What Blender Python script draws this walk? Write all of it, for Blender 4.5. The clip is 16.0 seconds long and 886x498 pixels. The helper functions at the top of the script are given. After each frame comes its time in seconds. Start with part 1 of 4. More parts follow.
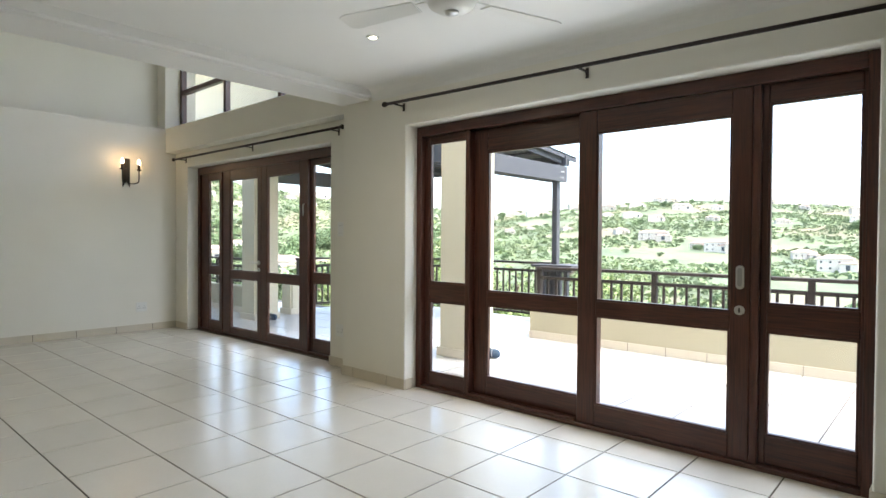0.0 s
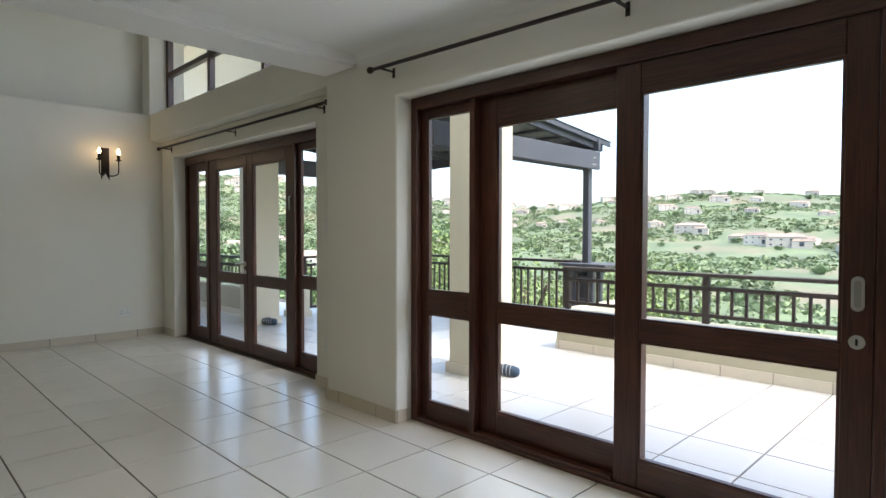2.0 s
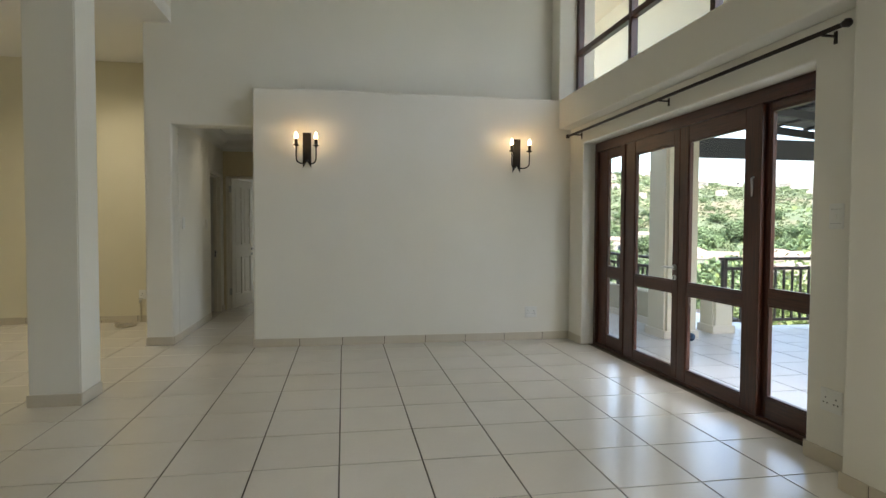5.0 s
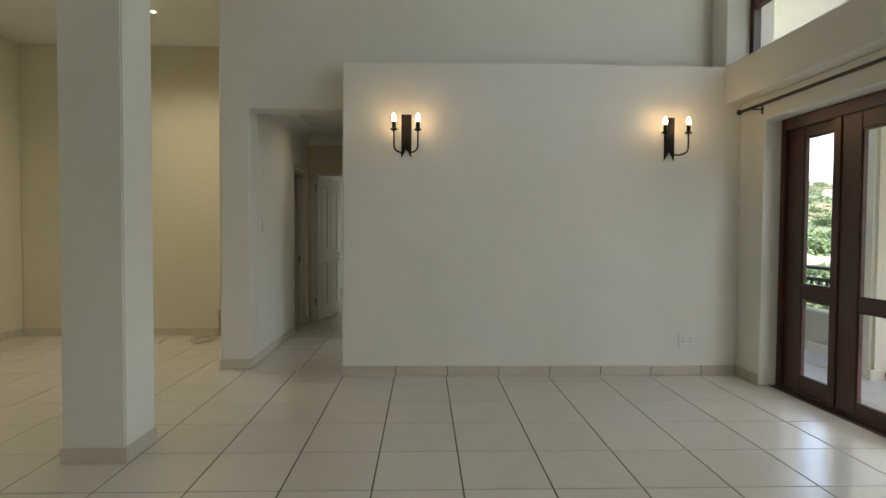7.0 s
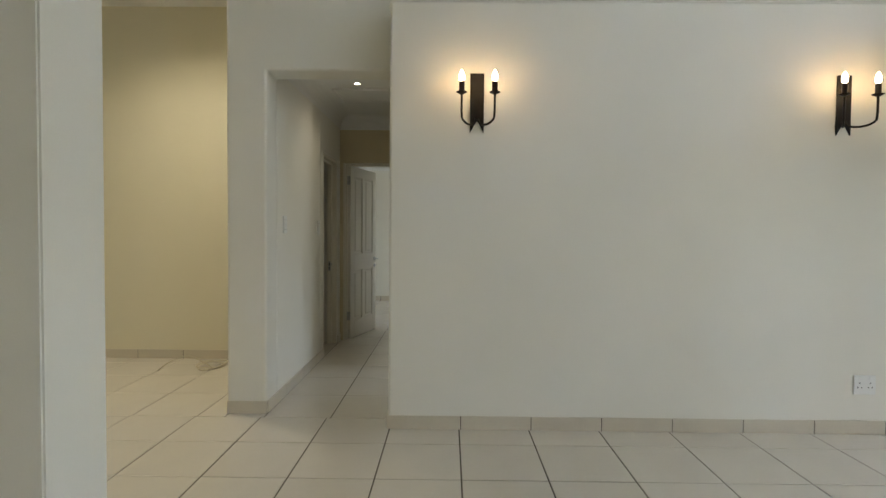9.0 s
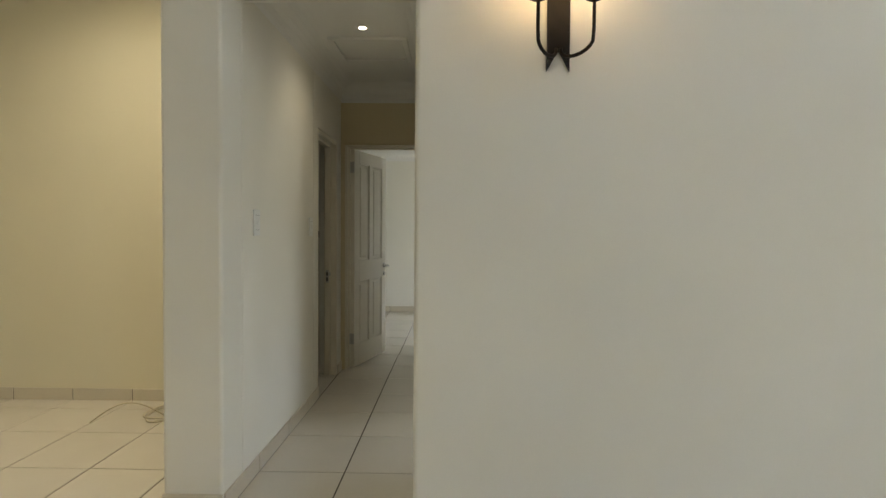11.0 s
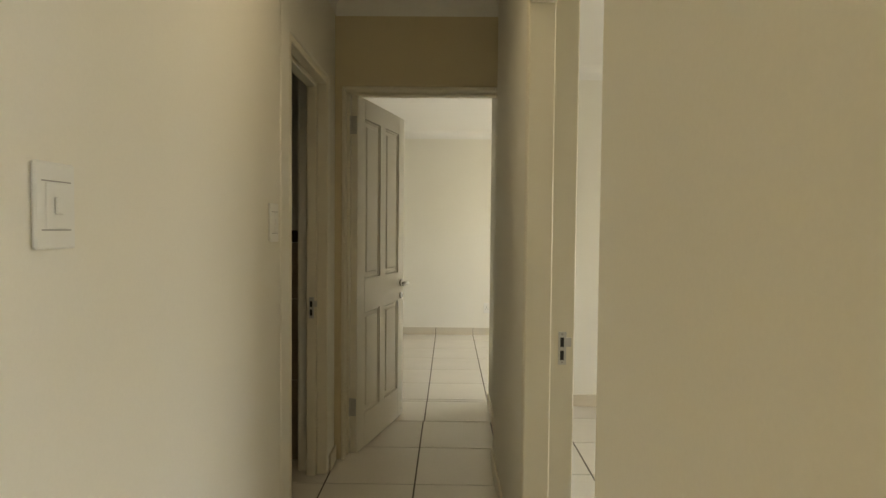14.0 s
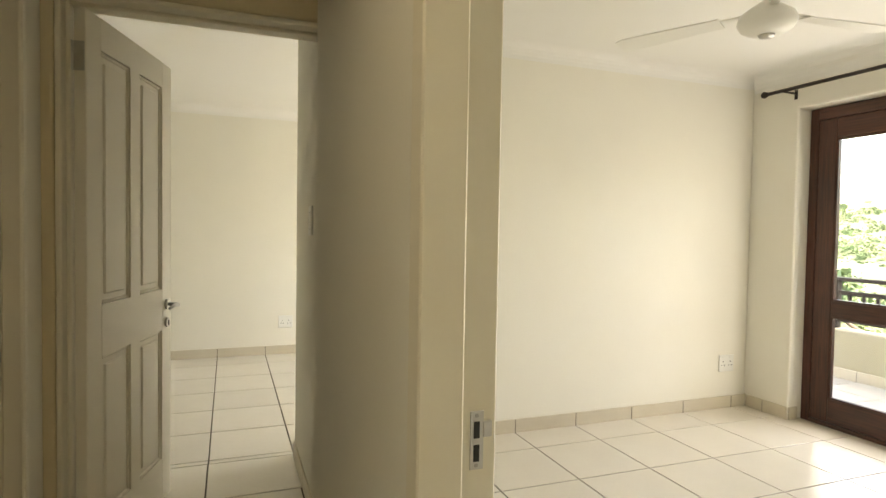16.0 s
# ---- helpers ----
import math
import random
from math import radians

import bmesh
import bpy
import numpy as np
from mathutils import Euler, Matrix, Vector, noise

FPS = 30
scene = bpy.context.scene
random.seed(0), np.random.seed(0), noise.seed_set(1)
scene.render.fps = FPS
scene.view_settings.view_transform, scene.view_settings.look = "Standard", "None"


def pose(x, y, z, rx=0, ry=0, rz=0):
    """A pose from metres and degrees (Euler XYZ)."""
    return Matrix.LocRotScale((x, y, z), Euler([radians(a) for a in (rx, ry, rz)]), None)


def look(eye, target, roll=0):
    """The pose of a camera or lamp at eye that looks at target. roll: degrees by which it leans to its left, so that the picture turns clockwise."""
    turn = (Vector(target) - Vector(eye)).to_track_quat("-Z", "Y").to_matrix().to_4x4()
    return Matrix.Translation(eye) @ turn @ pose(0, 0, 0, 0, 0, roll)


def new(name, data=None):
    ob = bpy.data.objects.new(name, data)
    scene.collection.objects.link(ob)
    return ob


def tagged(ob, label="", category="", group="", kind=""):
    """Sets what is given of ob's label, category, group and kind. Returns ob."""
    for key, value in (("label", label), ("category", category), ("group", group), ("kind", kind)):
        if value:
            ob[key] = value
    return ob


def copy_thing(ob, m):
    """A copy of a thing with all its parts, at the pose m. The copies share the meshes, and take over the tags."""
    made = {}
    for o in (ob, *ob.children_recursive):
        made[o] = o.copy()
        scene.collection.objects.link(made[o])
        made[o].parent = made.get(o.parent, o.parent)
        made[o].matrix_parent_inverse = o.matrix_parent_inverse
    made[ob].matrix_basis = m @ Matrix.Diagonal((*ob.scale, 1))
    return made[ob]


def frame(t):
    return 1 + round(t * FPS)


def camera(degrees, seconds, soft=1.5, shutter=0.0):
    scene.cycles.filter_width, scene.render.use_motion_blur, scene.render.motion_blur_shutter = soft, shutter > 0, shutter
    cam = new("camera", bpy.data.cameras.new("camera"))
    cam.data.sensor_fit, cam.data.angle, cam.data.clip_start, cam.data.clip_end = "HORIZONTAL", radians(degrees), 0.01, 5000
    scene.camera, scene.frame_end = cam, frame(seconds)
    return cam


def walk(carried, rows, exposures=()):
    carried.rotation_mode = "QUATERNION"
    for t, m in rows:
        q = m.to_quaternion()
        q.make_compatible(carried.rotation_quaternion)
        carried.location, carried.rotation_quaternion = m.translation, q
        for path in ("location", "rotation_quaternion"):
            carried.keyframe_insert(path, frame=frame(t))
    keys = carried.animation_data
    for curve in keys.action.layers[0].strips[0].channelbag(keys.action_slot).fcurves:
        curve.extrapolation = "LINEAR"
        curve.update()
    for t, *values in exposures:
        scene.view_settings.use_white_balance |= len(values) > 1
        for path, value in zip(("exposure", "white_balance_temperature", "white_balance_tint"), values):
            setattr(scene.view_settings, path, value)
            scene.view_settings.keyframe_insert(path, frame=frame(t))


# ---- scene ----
cam = camera(75.05, 16.0, soft=1.45)
ROWS = [
    (0, 0.8319, 0.4282, 1.2634, 41.74, -1.01, -0.42),
    (0.5, 0.7415, 0.6611, 1.2792, 40.63, -1.11, -0.49),
    (1, 0.6509, 0.9235, 1.2771, 40.47, -1.24, -0.42),
    (1.5, 0.5432, 1.1278, 1.2789, 41.62, -1.38, -0.25),
    (2, 0.3490, 1.2791, 1.2900, 44.84, -1.61, -0.11),
    (2.5, 0.1407, 1.3712, 1.2873, 50.90, -1.74, -0.04),
    (3, -0.0542, 1.4428, 1.2883, 59.45, -1.81, -0.05),
    (3.5, -0.2224, 1.4955, 1.2852, 69.03, -1.96, -0.07),
    (4, -0.4511, 1.4712, 1.2813, 74.89, -1.98, -0.15),
    (4.5, -0.6778, 1.4039, 1.2746, 77.37, -2.02, -0.20),
    (5, -0.9928, 1.3851, 1.2781, 80.22, -2.07, -0.25),
    (7.5, -2.6100, 1.0587, 1.2868, 88.74, -1.83, -0.40),
    (8, -2.9507, 0.9641, 1.2732, 89.20, -1.86, -0.43),
    (8.5, -3.2917, 0.9075, 1.2861, 90.29, -1.93, -0.40),
    (9, -3.6345, 0.8332, 1.2884, 90.62, -1.82, -0.47),
    (11.5, -5.4044, 0.4967, 1.2943, 91.23, -1.87, -0.42),
    (12, -5.7507, 0.3823, 1.3048, 91.13, -1.91, -0.44),
    (12.5, -6.1538, 0.3686, 1.3054, 91.41, -1.90, -0.56),
    (13, -6.4958, 0.3112, 1.3108, 91.57, -2.08, -0.50),
    (13.5, -6.8212, 0.2446, 1.3173, 91.46, -2.14, -0.58),
    (14, -7.1579, 0.1926, 1.2955, 90.62, -2.06, -0.54),
    (14.5, -7.4367, 0.1494, 1.2846, 88.79, -2.00, -0.72),
    (15, -7.6902, 0.0988, 1.3001, 83.03, -1.87, -0.95),
    (15.5, -7.9160, 0.1053, 1.2898, 76.07, -1.83, -0.95),
    (16, -8.0941, 0.1354, 1.2925, 69.58, -1.90, -0.94),
]
EXPOSURES = [(0, 3.0, 6300, 10), (1.0, 2.8, 6250, 10), (1.5, 2.55, 6200, 10), (2.2, 2.38, 6150, 10), (3.5, 2.68, 6400, 10), (5.0, 2.78, 6450, 10), (7.5, 2.66, 6550, 10), (9.0, 3.05, 6450, 10), (12.5, 3.25, 7350, 10), (14.0, 3.55, 8150, 10), (14.5, 3.62, 8300, 11), (15.2, 3.6, 8300, 11), (16.0, 3.92, 8150, 11)]
walk(cam, [(t, pose(x, y, z, 90 + pitch, roll, yaw)) for t, x, y, z, yaw, pitch, roll in ROWS], EXPOSURES)

# ---------------------------------------------------------------- light
SUN_EL, SUN_AZ = radians(62), radians(80)  # azimuth from +y towards +x
world = bpy.data.worlds.new("sky")
scene.world = world
world.use_nodes = True
wn = world.node_tree
sky = wn.nodes.new("ShaderNodeTexSky")
sky.sky_type, sky.sun_disc = "NISHITA", False
sky.sun_elevation, sky.sun_rotation = SUN_EL, SUN_AZ
sky.air_density, sky.dust_density, sky.ozone_density = 1.0, 4.0, 1.0
wn.nodes["Background"].inputs["Strength"].default_value = 0.15
wn.links.new(sky.outputs[0], wn.nodes["Background"].inputs["Color"])
sun = new("sun", bpy.data.lights.new("sun", "SUN"))
sun.data.energy, sun.data.angle, sun.data.color = 0.8, radians(25), (1.0, 0.96, 0.9)
to_sun = Vector((math.sin(SUN_AZ) * math.cos(SUN_EL), math.cos(SUN_AZ) * math.cos(SUN_EL), math.sin(SUN_EL)))
sun.matrix_world = look(to_sun * 60, (0, 0, 0))


# sky light coming in at the windows: a lamp in each opening, just inside the panes
def window_light(x0, x1, y, z0, z1, watts, colour=(0.87, 0.95, 1.0)):
    lamp = new("window_light", bpy.data.lights.new("window_light", "AREA"))
    lamp.data.shape, lamp.data.size, lamp.data.size_y = "RECTANGLE", x1 - x0, z1 - z0
    lamp.data.energy, lamp.data.color = watts, colour
    lamp.matrix_world = look(((x0 + x1) / 2, y, (z0 + z1) / 2), ((x0 + x1) / 2, y - 1, (z0 + z1) / 2))


for x0, x1 in ((-2.05, -1.32), (-1.18, -0.22), (-0.05, 0.42)):
    window_light(x0, x1, 3.90, 0.12, 2.05, 1.3 * (x1 - x0))
for x0, x1 in ((-6.05, -5.45), (-5.3, -4.7), (-4.55, -4.0), (-6.85, -6.2)):
    window_light(x0, x1, 4.06, 0.12, 2.05, 0.6 * (x1 - x0))
window_light(-7.2, -3.7, 4.0, 2.85, 4.4, 0.4)
window_light(-13.9, -11.8, 3.88, 0.1, 2.1, 4.0, (0.97, 0.985, 1.0))
window_light(-10.85, -8.85, 3.88, 0.1, 2.05, 2.0, (0.97, 0.985, 1.0))


# beams of the lit downlights; those at x -0.2 and -5.2 are added fill
for sx, sy, sz, watts, cone in ((-2.0, 2.91, 2.54, 4.2, 165), (-0.2, 1.0, 2.54, 4.5, 165), (-8.82, 0.0, 2.58, 1.15, 145), (-8.2, -1.55, 3.43, 14.0, 150), (-5.2, -2.2, 3.43, 7.0, 150), (-9.2, 0.95, 2.44, 0.5, 170)):
    spot = new("downlight_beam", bpy.data.lights.new("downlight_beam", "SPOT"))
    spot.data.energy, spot.data.color, spot.data.spot_size, spot.data.spot_blend, spot.data.shadow_soft_size = watts, (1.0, 0.88, 0.66), radians(cone), 1.0, 0.10
    spot.matrix_world = look((sx, sy, sz - 0.01), (sx + 0.001, sy, 0))


# ---------------------------------------------------------------- materials
def material(name, base, rough=0.6, metal=0.0, var=0.08, scale=6.0, fine=120.0, bump=0.05, spec=0.5, rand=0.0, stain=None, coat=0.0):
    """Two scales of variation (broad and fine), a little relief, optional per-piece variation and stains."""
    m = bpy.data.materials.new(name)
    m.use_nodes = True
    nt = m.node_tree
    bsdf = nt.nodes["Principled BSDF"]
    tc = nt.nodes.new("ShaderNodeTexCoord")
    broad, small = nt.nodes.new("ShaderNodeTexNoise"), nt.nodes.new("ShaderNodeTexNoise")
    for n, s, d in ((broad, scale, 4), (small, fine, 3)):
        n.inputs["Scale"].default_value, n.inputs["Detail"].default_value = s, d
        nt.links.new(tc.outputs["Object"], n.inputs["Vector"])
    add = nt.nodes.new("ShaderNodeMath")
    add.operation = "MULTIPLY_ADD"
    nt.links.new(small.outputs[0], add.inputs[0])
    add.inputs[1].default_value = 0.4
    nt.links.new(broad.outputs[0], add.inputs[2])
    ramp = nt.nodes.new("ShaderNodeMapRange")
    ramp.inputs["From Min"].default_value, ramp.inputs["From Max"].default_value = 0.4, 1.0
    ramp.inputs["To Min"].default_value, ramp.inputs["To Max"].default_value = 1 - var, 1 + var
    nt.links.new(add.outputs[0], ramp.inputs[0])
    value = ramp.outputs[0]
    if rand:
        info = nt.nodes.new("ShaderNodeObjectInfo")
        r = nt.nodes.new("ShaderNodeMapRange")
        r.inputs["To Min"].default_value, r.inputs["To Max"].default_value = 1 - rand, 1 + rand
        nt.links.new(info.outputs["Random"], r.inputs[0])
        mul = nt.nodes.new("ShaderNodeMath")
        mul.operation = "MULTIPLY"
        nt.links.new(value, mul.inputs[0]), nt.links.new(r.outputs[0], mul.inputs[1])
        value = mul.outputs[0]
    scaled = nt.nodes.new("ShaderNodeVectorMath")
    scaled.operation = "SCALE"
    scaled.inputs[0].default_value = base
    nt.links.new(value, scaled.inputs["Scale"])
    colour = scaled.outputs[0]
    if stain:
        spots = nt.nodes.new("ShaderNodeTexNoise")
        spots.inputs["Scale"].default_value, spots.inputs["Detail"].default_value = stain[1], 5
        nt.links.new(tc.outputs["Object"], spots.inputs["Vector"])
        lim = nt.nodes.new("ShaderNodeMapRange")
        lim.inputs["From Min"].default_value, lim.inputs["From Max"].default_value = stain[2], stain[3]
        nt.links.new(spots.outputs[0], lim.inputs[0])
        mix = nt.nodes.new("ShaderNodeMix")
        mix.data_type = "RGBA"
        nt.links.new(lim.outputs[0], mix.inputs[0])
        nt.links.new(colour, mix.inputs[6])
        mix.inputs[7].default_value = (*stain[0], 1)
        colour = mix.outputs[2]
    nt.links.new(colour, bsdf.inputs["Base Color"])
    rr = nt.nodes.new("ShaderNodeMapRange")
    rr.inputs["To Min"].default_value, rr.inputs["To Max"].default_value = max(0.02, rough * 0.85), min(1, rough * 1.15)
    nt.links.new(broad.outputs[0], rr.inputs[0])
    nt.links.new(rr.outputs[0], bsdf.inputs["Roughness"])
    bsdf.inputs["Metallic"].default_value = metal
    bsdf.inputs["Specular IOR Level"].default_value = spec
    bsdf.inputs["Coat Weight"].default_value = coat
    if bump:
        b = nt.nodes.new("ShaderNodeBump")
        b.inputs["Strength"].default_value, b.inputs["Distance"].default_value = bump, 0.01
        nt.links.new(add.outputs[0], b.inputs["Height"])
        nt.links.new(b.outputs[0], bsdf.inputs["Normal"])
    return m


def wood(name, dark, light, rough=0.38, along="z", grain=7.0):
    m = bpy.data.materials.new(name)
    m.use_nodes = True
    nt = m.node_tree
    bsdf = nt.nodes["Principled BSDF"]
    tc, mp = nt.nodes.new("ShaderNodeTexCoord"), nt.nodes.new("ShaderNodeMapping")
    mp.inputs["Scale"].default_value = {"x": (0.6, 14, 14), "y": (14, 0.6, 14), "z": (14, 14, 0.6)}[along]
    nt.links.new(tc.outputs["Object"], mp.inputs[0])
    n = nt.nodes.new("ShaderNodeTexNoise")
    n.inputs["Scale"].default_value, n.inputs["Detail"].default_value, n.inputs["Distortion"].default_value = grain, 6, 0.6
    nt.links.new(mp.outputs[0], n.inputs["Vector"])
    big = nt.nodes.new("ShaderNodeTexNoise")
    big.inputs["Scale"].default_value = 1.7
    nt.links.new(tc.outputs["Object"], big.inputs["Vector"])
    s = nt.nodes.new("ShaderNodeMath")
    s.operation = "MULTIPLY_ADD"
    nt.links.new(big.outputs[0], s.inputs[0])
    s.inputs[1].default_value = 0.5
    nt.links.new(n.outputs[0], s.inputs[2])
    r = nt.nodes.new("ShaderNodeValToRGB")
    r.color_ramp.elements[0].position, r.color_ramp.elements[1].position = 0.5, 1.0
    r.color_ramp.elements[0].color, r.color_ramp.elements[1].color = (*dark, 1), (*light, 1)
    nt.links.new(s.outputs[0], r.inputs[0])
    nt.links.new(r.outputs[0], bsdf.inputs["Base Color"])
    bsdf.inputs["Roughness"].default_value = rough
    b = nt.nodes.new("ShaderNodeBump")
    b.inputs["Strength"].default_value, b.inputs["Distance"].default_value = 0.12, 0.003
    nt.links.new(n.outputs[0], b.inputs["Height"])
    nt.links.new(b.outputs[0], bsdf.inputs["Normal"])
    return m


def emitter(name, colour, strength):
    m = bpy.data.materials.new(name)
    m.use_nodes = True
    b = m.node_tree.nodes["Principled BSDF"]
    b.inputs["Base Color"].default_value = (0.8, 0.8, 0.78, 1)
    b.inputs["Emission Color"].default_value = (*colour, 1)
    b.inputs["Emission Strength"].default_value = strength
    return m


def clear_glass(name):
    m = bpy.data.materials.new(name)
    m.use_nodes = True
    nt = m.node_tree
    nt.nodes.remove(nt.nodes["Principled BSDF"])
    out = nt.nodes["Material Output"]
    t, g, mix, lw = (nt.nodes.new("ShaderNode" + k) for k in ("BsdfTransparent", "BsdfGlossy", "MixShader", "LayerWeight"))
    t.inputs[0].default_value = (0.975, 0.985, 0.985, 1)
    g.inputs["Roughness"].default_value = 0.02
    power, gain = nt.nodes.new("ShaderNodeMath"), nt.nodes.new("ShaderNodeMath")
    power.operation, gain.operation = "POWER", "MULTIPLY_ADD"
    lw.inputs[0].default_value = 0.5
    power.inputs[1].default_value, gain.inputs[1].default_value, gain.inputs[2].default_value = 5.0, 0.5, 0.025
    nt.links.new(lw.outputs["Facing"], power.inputs[0]), nt.links.new(power.outputs[0], gain.inputs[0])
    nt.links.new(gain.outputs[0], mix.inputs[0])
    nt.links.new(t.outputs[0], mix.inputs[1]), nt.links.new(g.outputs[0], mix.inputs[2])
    nt.links.new(mix.outputs[0], out.inputs[0])
    return m


M_PLASTER = material("cream_wall_paint", (0.80, 0.775, 0.69), 0.75, var=0.035, scale=1.3, fine=160, bump=0.05)
M_KITCHEN = material("ochre_cream_wall_paint", (0.74, 0.69, 0.525), 0.75, var=0.035, scale=1.3, fine=160, bump=0.05)
# cream darkened and yellowed: the hall's dim warm light is in the colour
M_HALL_END = material("dim_lit_cream_wall_paint", (0.66, 0.57, 0.38), 0.75, var=0.035, scale=1.3, fine=160, bump=0.05)
M_CEIL = material("white_ceiling_paint", (0.82, 0.81, 0.77), 0.85, var=0.02, scale=1.1, fine=120, bump=0.04)
M_TILE = material("glazed_floor_tile", (0.70, 0.66, 0.58), 0.21, var=0.04, scale=2.2, fine=45, bump=0.012, spec=0.85, rand=0.025)
M_GROUT = material("brown_grey_grout", (0.085, 0.068, 0.052), 0.9, var=0.2, scale=4, fine=90)
M_SKIRT = material("beige_skirting_tile", (0.60, 0.54, 0.43), 0.3, var=0.05, scale=3, fine=60, bump=0.02, rand=0.03)
M_TERRACE = material("pale_terrace_tile", (0.47, 0.46, 0.43), 0.3, var=0.05, scale=2, fine=50, bump=0.02, rand=0.03)
M_WOOD = wood("dark_stained_meranti", (0.030, 0.010, 0.006), (0.105, 0.035, 0.020), 0.36, "z")
M_WOODX = wood("dark_stained_meranti_rail", (0.030, 0.010, 0.006), (0.105, 0.035, 0.020), 0.36, "x")
M_DECK = wood("grey_brown_pergola_timber", (0.030, 0.032, 0.038), (0.070, 0.074, 0.086), 0.75, "x")
M_RAIL = wood("dark_brown_rail_timber", (0.014, 0.010, 0.008), (0.05, 0.034, 0.026), 0.8, "x")
M_GLASS = clear_glass("window_glass")
M_IRON = material("dark_wrought_iron", (0.022, 0.018, 0.015), 0.5, 0.6, var=0.25, scale=20, fine=200, bump=0.15)
M_ROD = material("dark_brown_curtain_rod", (0.03, 0.02, 0.016), 0.45, 0.3, var=0.2, scale=10, fine=150)
M_WHITE = material("white_plastic", (0.78, 0.78, 0.74), 0.35, var=0.02, scale=8, bump=0.0)
M_SLOT = material("dark_socket_hole", (0.02, 0.02, 0.02), 0.7, var=0.1, bump=0)
M_GROOVE = material("pale_grey_groove", (0.35, 0.34, 0.32), 0.6, var=0.05, bump=0)
M_STEEL = material("brushed_steel", (0.55, 0.54, 0.52), 0.32, 0.95, var=0.08, scale=40, fine=300, bump=0.03)
M_DOOR = material("white_enamel_door_paint", (0.82, 0.78, 0.67), 0.35, var=0.02, scale=2, fine=80, bump=0.008)
M_FRAME = material("cream_door_frame_enamel", (0.76, 0.71, 0.58), 0.4, var=0.02, scale=2, fine=80, bump=0.008)
M_FAN = material("white_fan_enamel", (0.78, 0.77, 0.72), 0.3, var=0.02, scale=6, bump=0)
M_BULB = emitter("lit_candle_bulb", (1.0, 0.66, 0.32), 5.6)
M_DOWN = emitter("lit_downlight_lens", (1.0, 0.86, 0.62), 4.5)
M_BATH = material("brown_beige_bathroom_tile", (0.48, 0.39, 0.29), 0.25, var=0.06, scale=3, fine=60, bump=0.02, rand=0.03)
M_BORDER = material("dark_brown_mosaic_border", (0.05, 0.03, 0.02), 0.3, var=0.3, scale=30, fine=90)
M_OUT = material("ochre_exterior_plaster", (0.43, 0.39, 0.275), 0.85, var=0.06, scale=1.2, fine=110, bump=0.12)
M_CREAM = material("cream_exterior_plaster", (0.60, 0.545, 0.405), 0.85, var=0.05, scale=1.2, fine=110, bump=0.12)
M_ROOFSHEET = material("grey_corrugated_roof_sheet", (0.20, 0.20, 0.21), 0.5, 0.4, var=0.15, scale=3, fine=60)
M_CLOTH = material("dark_blue_striped_cloth", (0.03, 0.06, 0.10), 0.9, var=0.5, scale=60, fine=300, bump=0.3)
M_CABLE = material("off_white_cable", (0.55, 0.50, 0.38), 0.5, var=0.05, bump=0)


# ---------------------------------------------------------------- mesh helpers
def box(bm, x0, x1, y0, y1, z0, z1, bevel=0.0, seg=1):
    vs = [bm.verts.new((x, y, z)) for x in (x0, x1) for y in (y0, y1) for z in (z0, z1)]
    fs = [bm.faces.new([vs[i] for i in f]) for f in ((0, 1, 3, 2), (4, 6, 7, 5), (0, 4, 5, 1), (2, 3, 7, 6), (0, 2, 6, 4), (1, 5, 7, 3))]
    if bevel:
        es = list({e for f in fs for e in f.edges})
        bmesh.ops.bevel(bm, geom=es, offset=bevel, segments=seg, affect="EDGES", clamp_overlap=True)
    return bm


def tube(bm, pts, r, seg=10, caps=True):
    pts = [Vector(p) for p in pts]
    rings, up = [], None
    for i, p in enumerate(pts):
        d = (pts[min(i + 1, len(pts) - 1)] - pts[max(i - 1, 0)]).normalized()
        if up is None:
            up = d.orthogonal().normalized()
        up = (up - d * up.dot(d)).normalized()
        side = d.cross(up)
        rad = r[i] if isinstance(r, (list, tuple)) else r
        rings.append([bm.verts.new(p + (up * math.cos(a) + side * math.sin(a)) * rad) for a in (2 * math.pi * k / seg for k in range(seg))])
    for a, b in zip(rings, rings[1:]):
        for k in range(seg):
            f = bm.faces.new((a[k], a[(k + 1) % seg], b[(k + 1) % seg], b[k]))
            f.smooth = True
    if caps:
        bm.faces.new(rings[0][::-1]), bm.faces.new(rings[-1])
    return bm


def lathe(bm, profile, centre=(0, 0, 0), seg=20):
    """profile: rows of (radius, height) turned round the upright axis."""
    c = Vector(centre)
    return tube(bm, [c + Vector((0, 0, h)) for _, h in profile], [max(r, 0.0005) for r, _ in profile], seg)


def prism(bm, poly, y0, y1, axis="y"):
    """A flat outline (u, z), given thickness along an axis."""
    def at(u, z, d):
        return (u, d, z) if axis == "y" else ((d, u, z) if axis == "x" else (u, z, d))
    a = [bm.verts.new(at(u, z, y0)) for u, z in poly]
    b = [bm.verts.new(at(u, z, y1)) for u, z in poly]
    bm.faces.new(a), bm.faces.new(b[::-1])
    for i in range(len(poly)):
        j = (i + 1) % len(poly)
        bm.faces.new((a[j], a[i], b[i], b[j]))
    bmesh.ops.recalc_face_normals(bm, faces=bm.faces[:])
    return bm


def mesh_of(bm, name, mat):
    bmesh.ops.recalc_face_normals(bm, faces=bm.faces[:])
    me = bpy.data.meshes.new(name)
    bm.to_mesh(me)
    bm.free()
    me.materials.append(mat)
    return me


def part(name, bm, mat, parent, label=""):
    ob = new(name, mesh_of(bm, name, mat))
    ob.parent = parent
    return tagged(ob, label)


